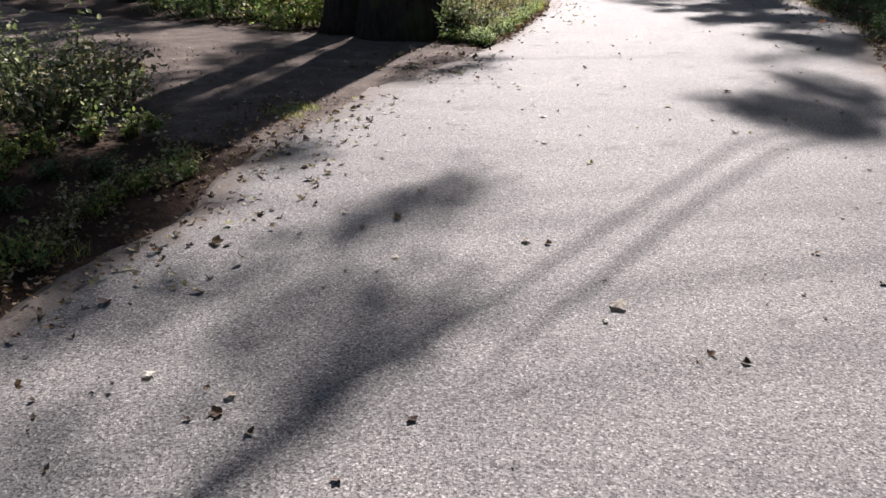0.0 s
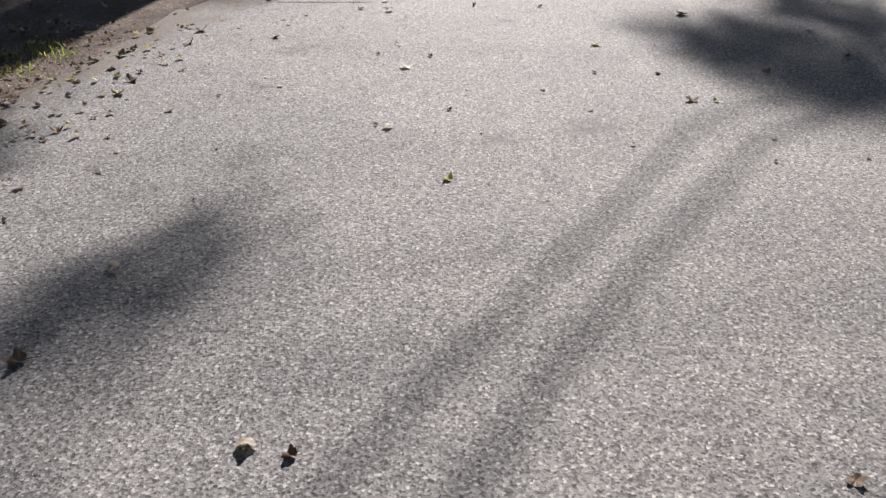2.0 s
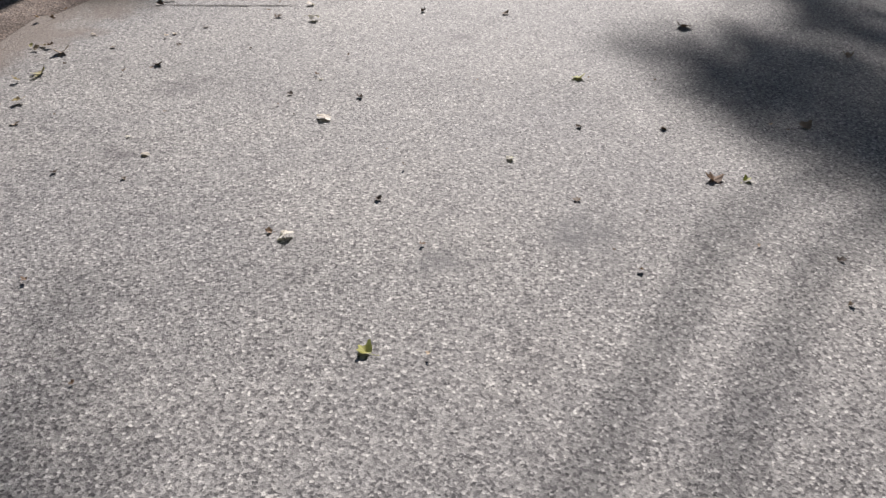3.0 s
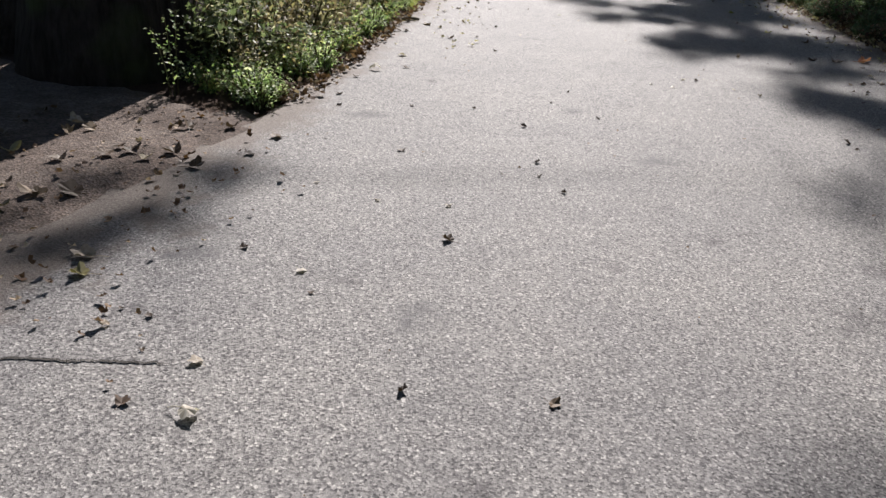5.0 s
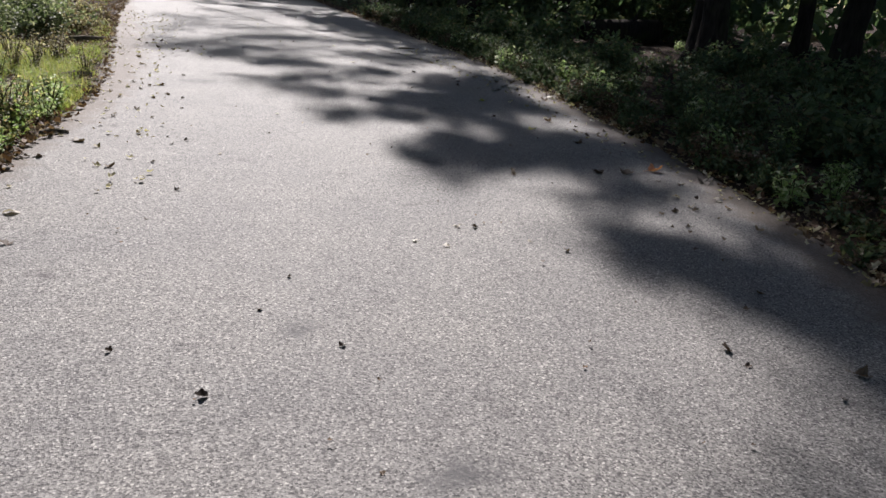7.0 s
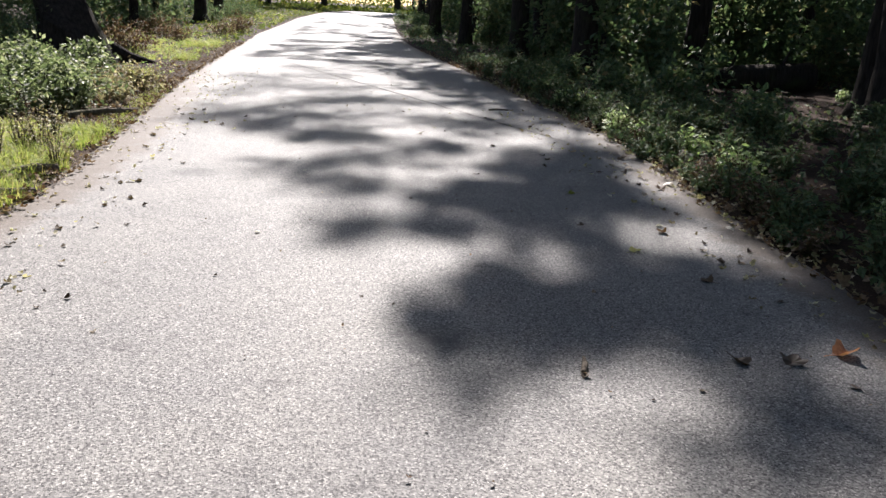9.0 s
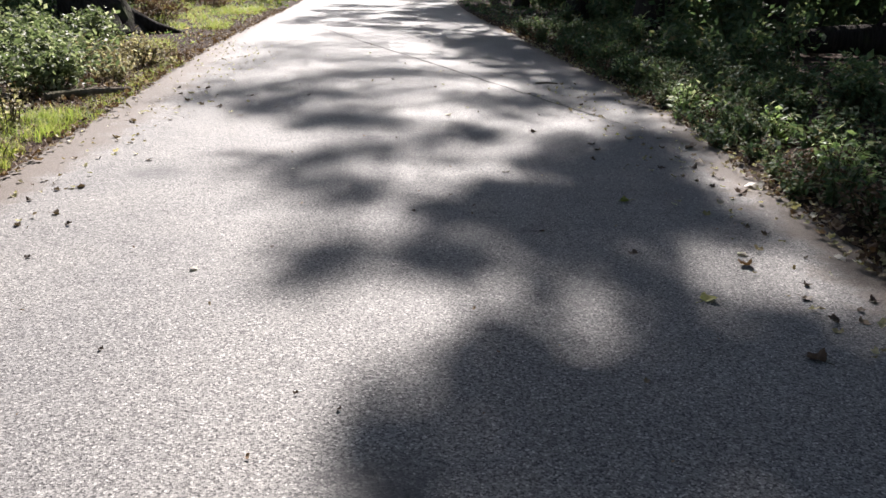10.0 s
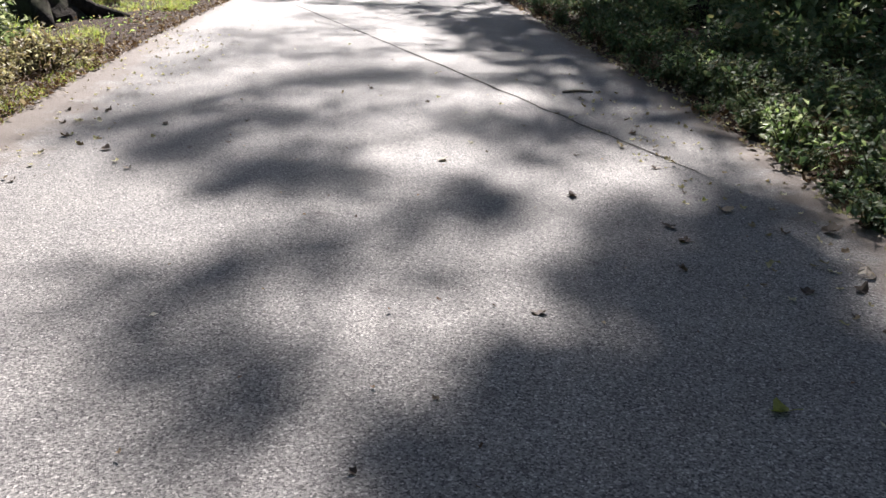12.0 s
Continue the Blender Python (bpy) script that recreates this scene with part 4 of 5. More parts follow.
def along(rng, n, side, y0, y1, d0, d1, power=1.0):
    """Spots beside the lane, d metres from its edge."""
    out = []
    while len(out) < n:
        y, d = rng.uniform(y0, y1), d0 + (d1 - d0) * rng.uniform(0, 1) ** power
        x = table(LEFT_EDGE, y) - d if side < 0 else table(RIGHT_EDGE, y) + d
        if (side > 0 and not (10.2 < x < 14.2 and 26.6 < y < 31.6)) or (side < 0 and apron(x, y) < 0.15 and not (11 < y < 12.15 or x < -0.95 and 11 < y < 12.5)):
            if math.hypot(x + 1.88, y - 13.0) > 0.95 and math.hypot(x + 3.1, y - 31.1) > 1.0:
                out.append((x, y))
    return out


rng = np.random.default_rng(5)
# bright weeds on the sunny bank
BANK = "weeds on the sunny bank"
put(herb(30, 0.25, 20, 0.036, PALE, "fresh green feathery weed on the road edge", BANK, 0.8, 9), [(-0.5, 12.1), (-0.95, 12.45), (-1.15, 12.6), (-0.8, 12.4), (-0.66, 12.2), (-1.05, 12.75), (-0.7, 12.7), (-0.55, 13.6), (-0.38, 13.0), (-0.55, 12.35), (-0.5, 13.15), (-0.3, 14.3), (-0.42, 12.3), (-0.25, 13.3)], rng, 0.65, 1.25)
put(herb(31, 0.3, 15, 0.052, HERB, "bright green leafy weed on the sunny road edge", BANK, pairs=9), along(rng, 40, -1, 11.7, 17.5, 0.02, 0.9, 1.4), rng)
put(herb(32, 0.26, 15, 0.045, PALE, "pale green broad-leaved weed by the asphalt", BANK, pairs=8), along(rng, 36, -1, 11.7, 18, 0.0, 1.2, 1.3), rng)
put(herb(33, 0.5, 12, 0.046, HERB, "tall yellowing weed among dry stalks", BANK, 0.35, 13), along(rng, 28, -1, 12.2, 20, 0.8, 3.4), rng)
put(herb(34, 0.65, 10, 0.055, DEEP, "tall dark leafy weed on the bank", BANK, 0.4, 12), along(rng, 12, -1, 12.4, 22, 2.0, 4.0), rng)
put(herb(35, 0.5, 12, 0.05, BRUSH, "dried brown weed with curled leaves", BANK, 0.4, 9, name="dry_weed"), along(rng, 36, -1, 12.0, 24, 0.1, 3.2) + along(rng, 40, -1, 12.2, 16.5, 0.25, 2.2), rng)
put(herb(36, 0.7, 3, 0.035, PALE, "tall thin stalk with a pale seed spike", BANK, 0.15, 16), [(-1.12, 12.15), (-0.75, 13.2), (-1.6, 15.5)], rng)
put(grass_tuft(37, 0.2, 150, 0.15, "yellow green grass tuft at the road edge", "grass at the road edge"), along(rng, 62, -1, 15.2, 18.2, 0.03, 0.9) + along(rng, 110, -1, 18.0, 21.6, 0.05, 1.6), rng)
put(grass_tuft(38, 0.18, 120, 0.18, "sunlit grass tuft under the trees", "grass under the trees"), along(rng, 76, -1, 27.5, 42, 0.5, 3.6) + along(rng, 30, -1, 44, 74, 0.2, 3.0), rng, 1.0, 1.8)
put(grass_tuft(39, 0.12, 80, 0.13, "short grass tuft at the asphalt edge", "grass at the road edge"), along(rng, 26, -1, 21.6, 27, 0.0, 0.25) + along(rng, 6, -1, 2.2, 5.2, 0.1, 0.6) + [(-1.75, 6.9), (-1.95, 7.1), (-1.85, 7.4), (-1.7, 7.25)], rng)
put(shrub(40, 0.7, 0.6, 1500, 0.075, GREY, "leafy shrub with pale glossy leaves on the bank", "shrubs on the bank"), [(-1.0, 23.2), (-1.5, 22.4), (-1.45, 24.3), (-2.3, 23.4), (-2.2, 25.2), (-3.2, 24.2), (-1.9, 21.2), (-4.2, 25.5), (-1.7, 26.3), (-3.3, 27.0)], rng)
put(shrub(48, 0.7, 0.6, 1000, 0.05, HERB, "green and yellow shrub behind the weeds", "shrubs on the bank"), [(-1.3, 15.4), (-2.2, 16.2), (-1.2, 16.6), (-3.2, 16.6), (-2.0, 17.6)], rng)
put(shrub(61, 0.6, 0.62, 950, 0.055, GREY, "shrub with small glossy grey green leaves on the bank", "shrubs on the bank"), [(-1.25, 13.9), (-1.9, 14.5), (-2.7, 14.9), (-1.75, 15.6), (-2.5, 15.9), (-0.95, 14.6), (-1.0, 13.0)], rng)
put(shrub(62, 0.55, 0.5, 900, 0.055, BRUSH, "tangle of dry brown stalks and leaves on the bank", "dry brush"), [(-1.05, 14.1), (-1.5, 14.4), (-0.8, 15.2), (-1.6, 14.9), (-0.75, 14.5), (-2.2, 15.3), (-1.1, 15.8), (-1.0, 13.5), (-1.35, 13.3)], rng)
put(shrub(49, 0.5, 0.32, 700, 0.06, BRUSH, "heap of dry brown brush beside the lane", "dry brush"), [(-0.65, 24.3), (-0.95, 25.1), (-0.75, 25.9), (-1.25, 26.6), (-1.5, 25.6)], rng)
put(shrub(58, 0.8, 0.7, 700, 0.08, LITTER, "tangle of dry brush and brambles under the trees", "dry brush"), [(-3.4, 42.0), (-2.6, 39.5), (-4.4, 44), (-2.2, 46.5), (-3.6, 36.5), (-1.9, 50.0), (-2.8, 34.2)], rng)
put(shrub(59, 0.45, 0.95, 420, 0.05, GREY, "tall leafy shoots at the foot of the large old tree", "shrubs on the bank"), [(-1.3, 12.95), (-1.08, 13.35)], rng)
put(shrub(60, 0.5, 1.5, 900, 0.055, GREY, "tall leafy shrub growing against the large old tree", "shrubs on the bank"), [(-1.8, 14.5), (-2.4, 15.0)], rng)
put(shrub(41, 0.9, 1.0, 1000, 0.08, DEEP, "dark leafy shrub on the bank", "shrubs on the bank"), along(rng, 26, -1, 14, 27, 3.0, 7.5) + along(rng, 36, -1, 29, 75, 2.6, 9), rng)
# the shrubs and weeds by the dirt track
TRACK = "shrubs by the dirt track"
put(shrub(42, 0.8, 0.7, 850, 0.052, GREY, "loose shrub with small grey green leaves by the track", TRACK), [(-3.8, 5.4), (-4.4, 6.3), (-4.1, 7.3), (-5.3, 7.7), (-4.6, 4.4), (-5.3, 5.4), (-6.3, 8.4), (-6.2, 6.4), (-4.9, 3.2), (-6.6, 4.6), (-3.5, 5.9), (-4.2, 6.8), (-5.6, 7.6), (-4.9, 5.8), (-3.6, 4.1)], rng, 0.9, 1.25)
put(shrub(43, 0.6, 0.55, 900, 0.06, BRUSH, "dry brown shrub with curled leaves by the track", TRACK), [(-3.6, 4.7), (-3.6, 6.7), (-4.9, 7.2), (-3.8, 3.6), (-4.1, 5.0), (-3.7, 7.5)], rng)
put(shrub(44, 0.8, 0.8, 1500, 0.08, HERB, "yellow green shrub beyond the dirt track", TRACK), [(-4.2, 14.4), (-5.4, 15.6), (-3.3, 14.2), (-6.8, 16.4), (-8.2, 17.5), (-4.6, 16.2), (-3.2, 15.6)], rng)
put(herb(45, 0.16, 12, 0.055, DEEP, "low green weed beside the asphalt", "weeds beside the asphalt"), along(rng, 9, -1, 1.6, 5.0, 0.4, 1.4), rng)
put(herb(46, 0.18, 10, 0.05, PALE, "pale weed beside the asphalt", "weeds beside the asphalt"), along(rng, 5, -1, 1.8, 5.0, 0.2, 0.8), rng)
put(herb(63, 0.16, 14, 0.042, HERB, "low green and yellow weed at the asphalt edge", "weeds beside the asphalt"), [(-2.05, 5.0), (-2.0, 5.2), (-1.92, 5.05), (-2.07, 4.2), (-2.05, 4.62), (-2.1, 4.4), (-1.96, 3.42), (-2.05, 3.25), (-2.15, 3.5), (-2.2, 3.05), (-2.1, 4.8)], rng)
put(herb(64, 0.2, 10, 0.045, BRUSH, "dry weed among leaf litter at the asphalt edge", "weeds beside the asphalt", 0.6, name="dry_weed"), [(-2.0, 5.3), (-1.95, 4.8), (-2.15, 4.55), (-2.1, 3.9), (-2.2, 4.25), (-2.0, 3.65), (-2.3, 4.9), (-2.2, 5.5), (-2.25, 3.3)], rng)
put(herb(47, 0.28, 14, 0.06, HERB, "orange and green weed by the track", "weeds beside the asphalt"), [(-2.76, 6.31), (-3.04, 5.79), (-3.02, 4.64), (-3.1, 5.3), (-2.85, 6.05), (-3.15, 5.0)], rng)
# the shaded side
SHADED = "plants on the shaded bank"
put(herb(51, 0.42, 16, 0.085, DEEP, "dark green leafy plant in the shade", SHADED, name="woodland_plant"), along(rng, 110, 1, 8, 34, 0.25, 7.5, 1.5) + along(rng, 50, 1, 17, 34, 0.1, 2.4), rng, 0.9, 1.45)
# the darker leaf colour here helps to paint the bank's shade
put(herb(52, 0.38, 16, 0.075, DEEP, "leafy plant with leaves darkened for the shade", SHADED, name="woodland_plant"), along(rng, 60, 1, 10, 34, 0.2, 6.0, 1.4) + along(rng, 44, 1, 17, 34, 0.1, 3.0), rng, 0.9, 1.4)
put(herb(57, 0.2, 12, 0.06, DEEP, "low dark plant creeping onto the asphalt edge", SHADED, 0.8, 6, name="woodland_plant"), along(rng, 60, 1, 13, 27, -0.08, 0.45), rng)
put(herb(53, 0.32, 14, 0.075, PALE, "pale green plant at the road edge", SHADED, name="woodland_plant"), [(6.62, 19.8), (6.75, 19.5), (6.6, 19.6), (6.85, 19.9), (6.52, 22.15), (6.28, 33.6), (6.4, 33.8), (12.8, 27.5), (12.6, 27.3), (9.8, 29.8), (10.0, 29.6), (6.5, 23.2), (6.45, 25.9), (6.4, 34.4), (7.6, 23.6), (9.6, 28.5), (6.4, 22.7), (6.85, 21.2)] + along(rng, 16, 1, 9, 34, 0.15, 3.0) + along(rng, 12, 1, 10, 19, 0.1, 1.2), rng, 0.9, 1.35)
put(herb(65, 0.34, 12, 0.075, PALE, "pale green plant with broad leaves at the road edge", SHADED, 0.7, 6, FINE_LEAF, "woodland_plant"), [(6.45, 21.72), (6.65, 22.64)], rng, 0.9, 1.2)
put(herb(66, 0.34, 13, 0.07, GREY, "grey green plant with broad leaves at the road edge", SHADED, 0.7, 6, FINE_LEAF, "woodland_plant"), [(6.52, 21.41), (6.45, 23.2), (6.45, 25.0), (6.5, 26.9), (6.9, 24.1), (7.1, 22.3)], rng, 0.9, 1.3)
put(shrub(54, 0.8, 0.6, 720, 0.11, DEEP, "spreading dark green undergrowth", SHADED), along(rng, 56, 1, 8, 36, 1.6, 10) + along(rng, 44, 1, 36, 80, 0.6, 11), rng)
put(shrub(56, 1.5, 2.3, 1000, 0.2, DEEP, "tall dark understorey shrub among the trees", SHADED), along(rng, 40, 1, 28, 75, 3.5, 14) + along(rng, 10, -1, 34, 75, 5, 12), rng)
put(herb(55, 0.3, 12, 0.06, LITTER, "dry reddish weed at the road edge", SHADED, name="dry_weed"), along(rng, 34, 1, 8, 34, 0.05, 0.7) + along(rng, 22, 1, 9, 19, 0.05, 0.9), rng)


# ---- litter and leaves ----
def scatter(name, size, mat, label, category, spots, seed, tilt=0.35, shape=CURLED, lift=0.012):
    rng = np.random.default_rng(seed)
    p = np.array([(x, y, max(swell(y), ground_height(x, y)) + lift if beside(x, y) < 0 or apron(x, y) > 0.2 else ground_height(x, y) + lift) for x, y in spots])
    p[:, 2] += rng.uniform(0, 0.015, len(p))
    v, f = leaves(rng, p, rng.uniform(0.5, 1.3, len(p)) * size, tilt, shape)
    return tagged(link_mesh(name, v, f, mat), label, category, kind="stuff")


rng = np.random.default_rng(8)
spots = along(rng, 2600, 1, 6, 42, -0.15, 1.2, 1.6) + along(rng, 5200, 1, 2, 50, 0.5, 10)
scatter("leaf_litter", 0.075, LITTER, "brown leaf litter along the shaded road edge", "leaf litter", spots, 61)
scatter("leaf_litter", 0.06, BRUSH, "tan dry leaves drifted against the shaded road edge", "leaf litter", along(rng, 1300, 1, 12, 32, -0.2, 0.5, 1.3), 72)
spots = along(rng, 2400, -1, 11.4, 42, -0.12, 0.8, 1.8) + along(rng, 3800, -1, 0, 45, 0.2, 6) + along(rng, 2600, -1, 22.0, 28, -0.05, 2.2) + along(rng, 520, -1, 11.5, 17, -0.2, 0.22)
scatter("leaf_litter", 0.07, LITTER, "brown leaf litter along the sunny road edge", "leaf litter", spots, 62)
spots = [(rng.uniform(-7, -1.2), rng.uniform(5.6, 11.6)) for _ in range(520)] + [(rng.normal(-1.95, 0.3), rng.uniform(2.0, 8.0)) for _ in range(1100)] + [(rng.normal(-0.8, 0.35), rng.uniform(8.8, 11.8)) for _ in range(160)]
scatter("leaf_litter", 0.045, LITTER, "scattered brown leaves on the dirt track", "leaf litter", spots, 63)
# low creeping cover under the wood
spots = along(rng, 12000, 1, 6, 46, 0.15, 9, 1.2)
scatter("ground_ivy", 0.085, DEEP, "low dark green creeping cover under the trees", "ground cover", spots, 64, 0.4, FLAT_LEAF, 0.07)
spots = along(rng, 1900, -1, 12.2, 21.5, 0.25, 6, 1.1) + along(rng, 2300, -1, 28.5, 45, 0.25, 6, 1.1)
scatter("ground_ivy", 0.06, HERB, "low green creeping cover on the sunny bank", "ground cover", spots, 65, 0.5, FLAT_LEAF, 0.05)
spots = along(rng, 9000, -1, 42, 97, 0.1, 8)
scatter("ground_cover", 0.16, SUNNY, "sunlit green ground cover beside the far lane", "ground cover", spots, 67, 0.5, FLAT_LEAF, 0.05)
spots = along(rng, 8000, 1, 42, 97, 0.1, 9)
scatter("ground_cover", 0.16, DEEP, "dark green ground cover beside the far lane", "ground cover", spots, 68, 0.5, FLAT_LEAF, 0.08)
spots = [(rng.uniform(-10, 16), rng.uniform(96.5, 107)) for _ in range(9000)]
scatter("ground_cover", 0.34, SUNNY, "sunlit green ground cover at the end of the lane", "ground cover", spots, 69, 0.7, FLAT_LEAF, 0.16)
# crumbs and twigs on the asphalt
spots = [(rng.uniform(-1.6, 5.6), rng.uniform(1.2, 30)) for _ in range(420)]
scatter("leaf_crumbs", 0.022, LITTER, "tiny dry leaf crumbs on the asphalt", "leaf litter", [s for s in spots if beside(*s) < -0.05], 66, 0.3, CURLED, 0.005)

PALE_LEAVES_A = [(-0.51, 2.36, 0.058), (-0.87, 2.46, 0.055), (0.85, 3.12, 0.031), (-1.19, 3.22, 0.027), (0.92, 3.28, 0.087), (-0.17, 3.72, 0.037), (0.47, 4.04, 0.056), (-0.62, 4.38, 0.056), (2.24, 4.61, 0.034), (-0.22, 4.82, 0.054), (2.38, 4.82, 0.035), (-0.63, 5.61, 0.053), (-0.66, 5.82, 0.035), (0.52, 6.19, 0.067), (-0.91, 6.51, 0.024), (-0.16, 6.76, 0.038), (1.28, 6.81, 0.034), (-0.28, 6.92, 0.025), (-0.94, 7.12, 0.047), (0.49, 7.16, 0.066), (0.39, 7.60, 0.026), (-0.94, 8.16, 0.030), (-0.52, 8.21, 0.036), (0.19, 8.51, 0.071), (0.13, 8.79, 0.056), (-0.26, 8.98, 0.042), (0.32, 9.52, 0.045), (0.89, 10.36, 0.039), (0.53, 10.37, 0.035), (0.19, 10.57, 0.031)]
PALE_LEAVES_B = [(0.15, 13.46, 0.120), (2.70, 13.50, 0.040), (3.24, 13.56, 0.035), (2.54, 13.60, 0.045), (2.88, 13.86, 0.054), (0.32, 14.12, 0.097), (5.17, 14.48, 0.094), (4.83, 14.54, 0.073), (1.49, 15.70, 0.036), (2.07, 17.46, 0.047), (5.69, 17.77, 0.069), (5.11, 17.80, 0.066), (5.88, 19.37, 0.174), (2.30, 19.66, 0.043), (5.68, 20.13, 0.099), (3.65, 22.21, 0.091)]
DARK_LEAVES_A = [(-0.91, 1.88, 0.035), (-0.00, 1.95, 0.038), (-1.09, 2.06, 0.019), (-1.13, 2.14, 0.027), (-0.36, 2.15, 0.041), (-0.59, 2.20, 0.034), (-1.19, 2.24, 0.029), (-1.41, 2.53, 0.022), (-1.55, 2.62, 0.023), (-1.32, 2.70, 0.037), (1.37, 2.83, 0.043), (-1.55, 2.84, 0.044), (-1.43, 2.97, 0.040), (-1.36, 3.04, 0.077), (-0.98, 3.20, 0.052), (1.77, 3.27, 0.022), (-0.43, 3.30, 0.025), (-0.83, 3.35, 0.021), (-1.00, 3.35, 0.038), (-1.50, 3.38, 0.039), (1.56, 3.39, 0.014), (1.75, 3.50, 0.027), (-0.23, 3.54, 0.023), (0.86, 3.55, 0.026), (2.14, 3.68, 0.045), (-1.28, 3.75, 0.042), (-1.10, 3.79, 0.048), (-0.77, 4.01, 0.033), (1.94, 4.04, 0.048), (-0.44, 4.14, 0.048)]
DARK_LEAVES_B = [(-0.96, 4.25, 0.050), (-1.42, 4.31, 0.045), (-0.27, 4.32, 0.072), (-1.06, 4.37, 0.047), (-0.83, 4.51, 0.043), (-1.25, 5.04, 0.045), (-0.80, 5.14, 0.035), (-1.35, 5.62, 0.045), (2.73, 5.65, 0.045), (2.26, 5.92, 0.023), (-1.07, 5.92, 0.048), (2.68, 5.99, 0.025), (-0.78, 5.99, 0.043), (2.32, 6.16, 0.029), (-0.96, 6.23, 0.040), (-1.15, 6.24, 0.034), (-0.62, 6.34, 0.046), (1.75, 6.44, 0.012), (0.79, 6.47, 0.033), (1.51, 6.50, 0.031), (-1.25, 6.53, 0.049), (-0.17, 6.57, 0.023), (-0.45, 6.60, 0.030), (-1.03, 6.96, 0.046), (-0.80, 7.01, 0.042), (1.58, 7.14, 0.031), (1.94, 7.14, 0.038), (-0.22, 7.18, 0.019), (0.35, 7.19, 0.012), (2.55, 7.19, 0.059)]
DARK_LEAVES_C = [(0.61, 7.40, 0.038), (0.29, 7.41, 0.033), (3.12, 7.56, 0.045), (-0.44, 7.75, 0.051), (-0.76, 7.98, 0.034), (-0.05, 8.01, 0.020), (-0.44, 8.05, 0.034), (3.06, 8.09, 0.059), (-0.38, 8.33, 0.031), (-0.02, 8.54, 0.055), (2.30, 8.54, 0.094), (1.29, 8.71, 0.051), (0.81, 8.72, 0.045), (-0.77, 8.74, 0.051), (-0.07, 8.84, 0.025), (-0.13, 9.07, 0.037), (-0.25, 9.11, 0.022), (0.40, 9.34, 0.028), (0.18, 9.67, 0.011), (0.03, 9.70, 0.043), (3.34, 9.79, 0.045), (0.92, 9.93, 0.062), (3.13, 10.24, 0.045), (-0.39, 10.37, 0.019), (-1.08, 10.53, 0.045), (-0.85, 10.55, 0.045), (1.50, 10.68, 0.040), (-0.60, 10.77, 0.045), (1.39, 10.93, 0.036), (-0.27, 10.97, 0.077)]
DARK_LEAVES_D = [(1.39, 11.18, 0.044), (0.58, 11.22, 0.061), (-0.19, 11.33, 0.083), (1.89, 11.41, 0.023), (3.83, 11.61, 0.036), (4.07, 11.79, 0.083), (3.60, 11.93, 0.032), (1.36, 11.95, 0.050), (3.61, 12.08, 0.072), (0.05, 12.17, 0.050), (1.91, 12.30, 0.034), (0.56, 12.31, 0.040), (1.01, 12.34, 0.037), (4.00, 12.50, 0.045), (-0.02, 12.53, 0.054), (1.59, 12.69, 0.030), (4.23, 12.70, 0.045), (1.76, 13.08, 0.026), (0.03, 13.13, 0.055), (3.41, 13.40, 0.043), (4.28, 13.40, 0.038), (4.60, 13.57, 0.037), (0.40, 13.60, 0.070), (4.46, 13.73, 0.038), (4.38, 13.83, 0.034), (4.51, 13.84, 0.050), (2.99, 13.85, 0.047), (3.19, 13.94, 0.022), (4.86, 14.02, 0.028), (1.04, 14.02, 0.029)]
DARK_LEAVES_E = [(4.47, 14.13, 0.048), (4.80, 14.23, 0.051), (5.01, 14.53, 0.044), (1.19, 14.64, 0.050), (5.12, 14.93, 0.075), (3.97, 14.94, 0.020), (4.23, 15.03, 0.037), (4.97, 15.04, 0.059), (5.40, 15.04, 0.145), (3.74, 15.17, 0.045), (0.72, 15.24, 0.078), (4.80, 15.29, 0.126), (4.54, 15.33, 0.102), (1.00, 15.39, 0.045), (0.24, 15.51, 0.087), (1.12, 16.01, 0.038), (0.41, 16.02, 0.105), (2.93, 16.07, 0.025), (5.20, 16.13, 0.045), (1.22, 16.15, 0.050), (1.08, 16.25, 0.028), (4.12, 16.29, 0.027), (1.92, 16.54, 0.031), (5.45, 16.54, 0.047), (0.86, 16.58, 0.030), (5.32, 16.87, 0.061), (5.20, 16.88, 0.066), (5.38, 17.01, 0.046), (0.91, 17.08, 0.040), (5.53, 17.13, 0.059)]
DARK_LEAVES_F = [(5.18, 17.16, 0.065), (5.27, 17.34, 0.053), (1.17, 17.62, 0.047), (5.47, 17.77, 0.034), (4.49, 17.80, 0.056), (2.42, 17.83, 0.026), (0.86, 18.16, 0.056), (1.15, 18.18, 0.049), (5.43, 18.19, 0.064), (4.01, 18.20, 0.036), (3.23, 18.57, 0.034), (6.02, 18.73, 0.082), (3.49, 18.99, 0.033), (5.50, 19.36, 0.062), (5.66, 19.60, 0.072), (5.38, 19.64, 0.047), (3.97, 19.68, 0.070), (3.78, 19.76, 0.020), (1.13, 19.88, 0.061), (5.28, 19.91, 0.066), (5.56, 19.92, 0.088), (5.12, 20.00, 0.038), (4.78, 20.18, 0.058), (4.92, 20.58, 0.082), (6.30, 20.74, 0.045), (5.79, 20.75, 0.121), (4.90, 20.82, 0.093), (3.09, 20.94, 0.026), (4.45, 21.38, 0.088), (1.47, 21.92, 0.060)]
DARK_LEAVES_G = [(5.17, 22.06, 0.075), (6.05, 22.07, 0.077), (4.66, 22.38, 0.052), (1.13, 22.41, 0.090), (1.74, 22.50, 0.041), (1.99, 22.65, 0.052), (5.26, 23.09, 0.068), (1.34, 23.24, 0.074), (2.00, 23.38, 0.048), (3.57, 24.31, 0.056), (1.78, 24.33, 0.045), (3.00, 24.99, 0.045), (5.31, 25.44, 0.045)]
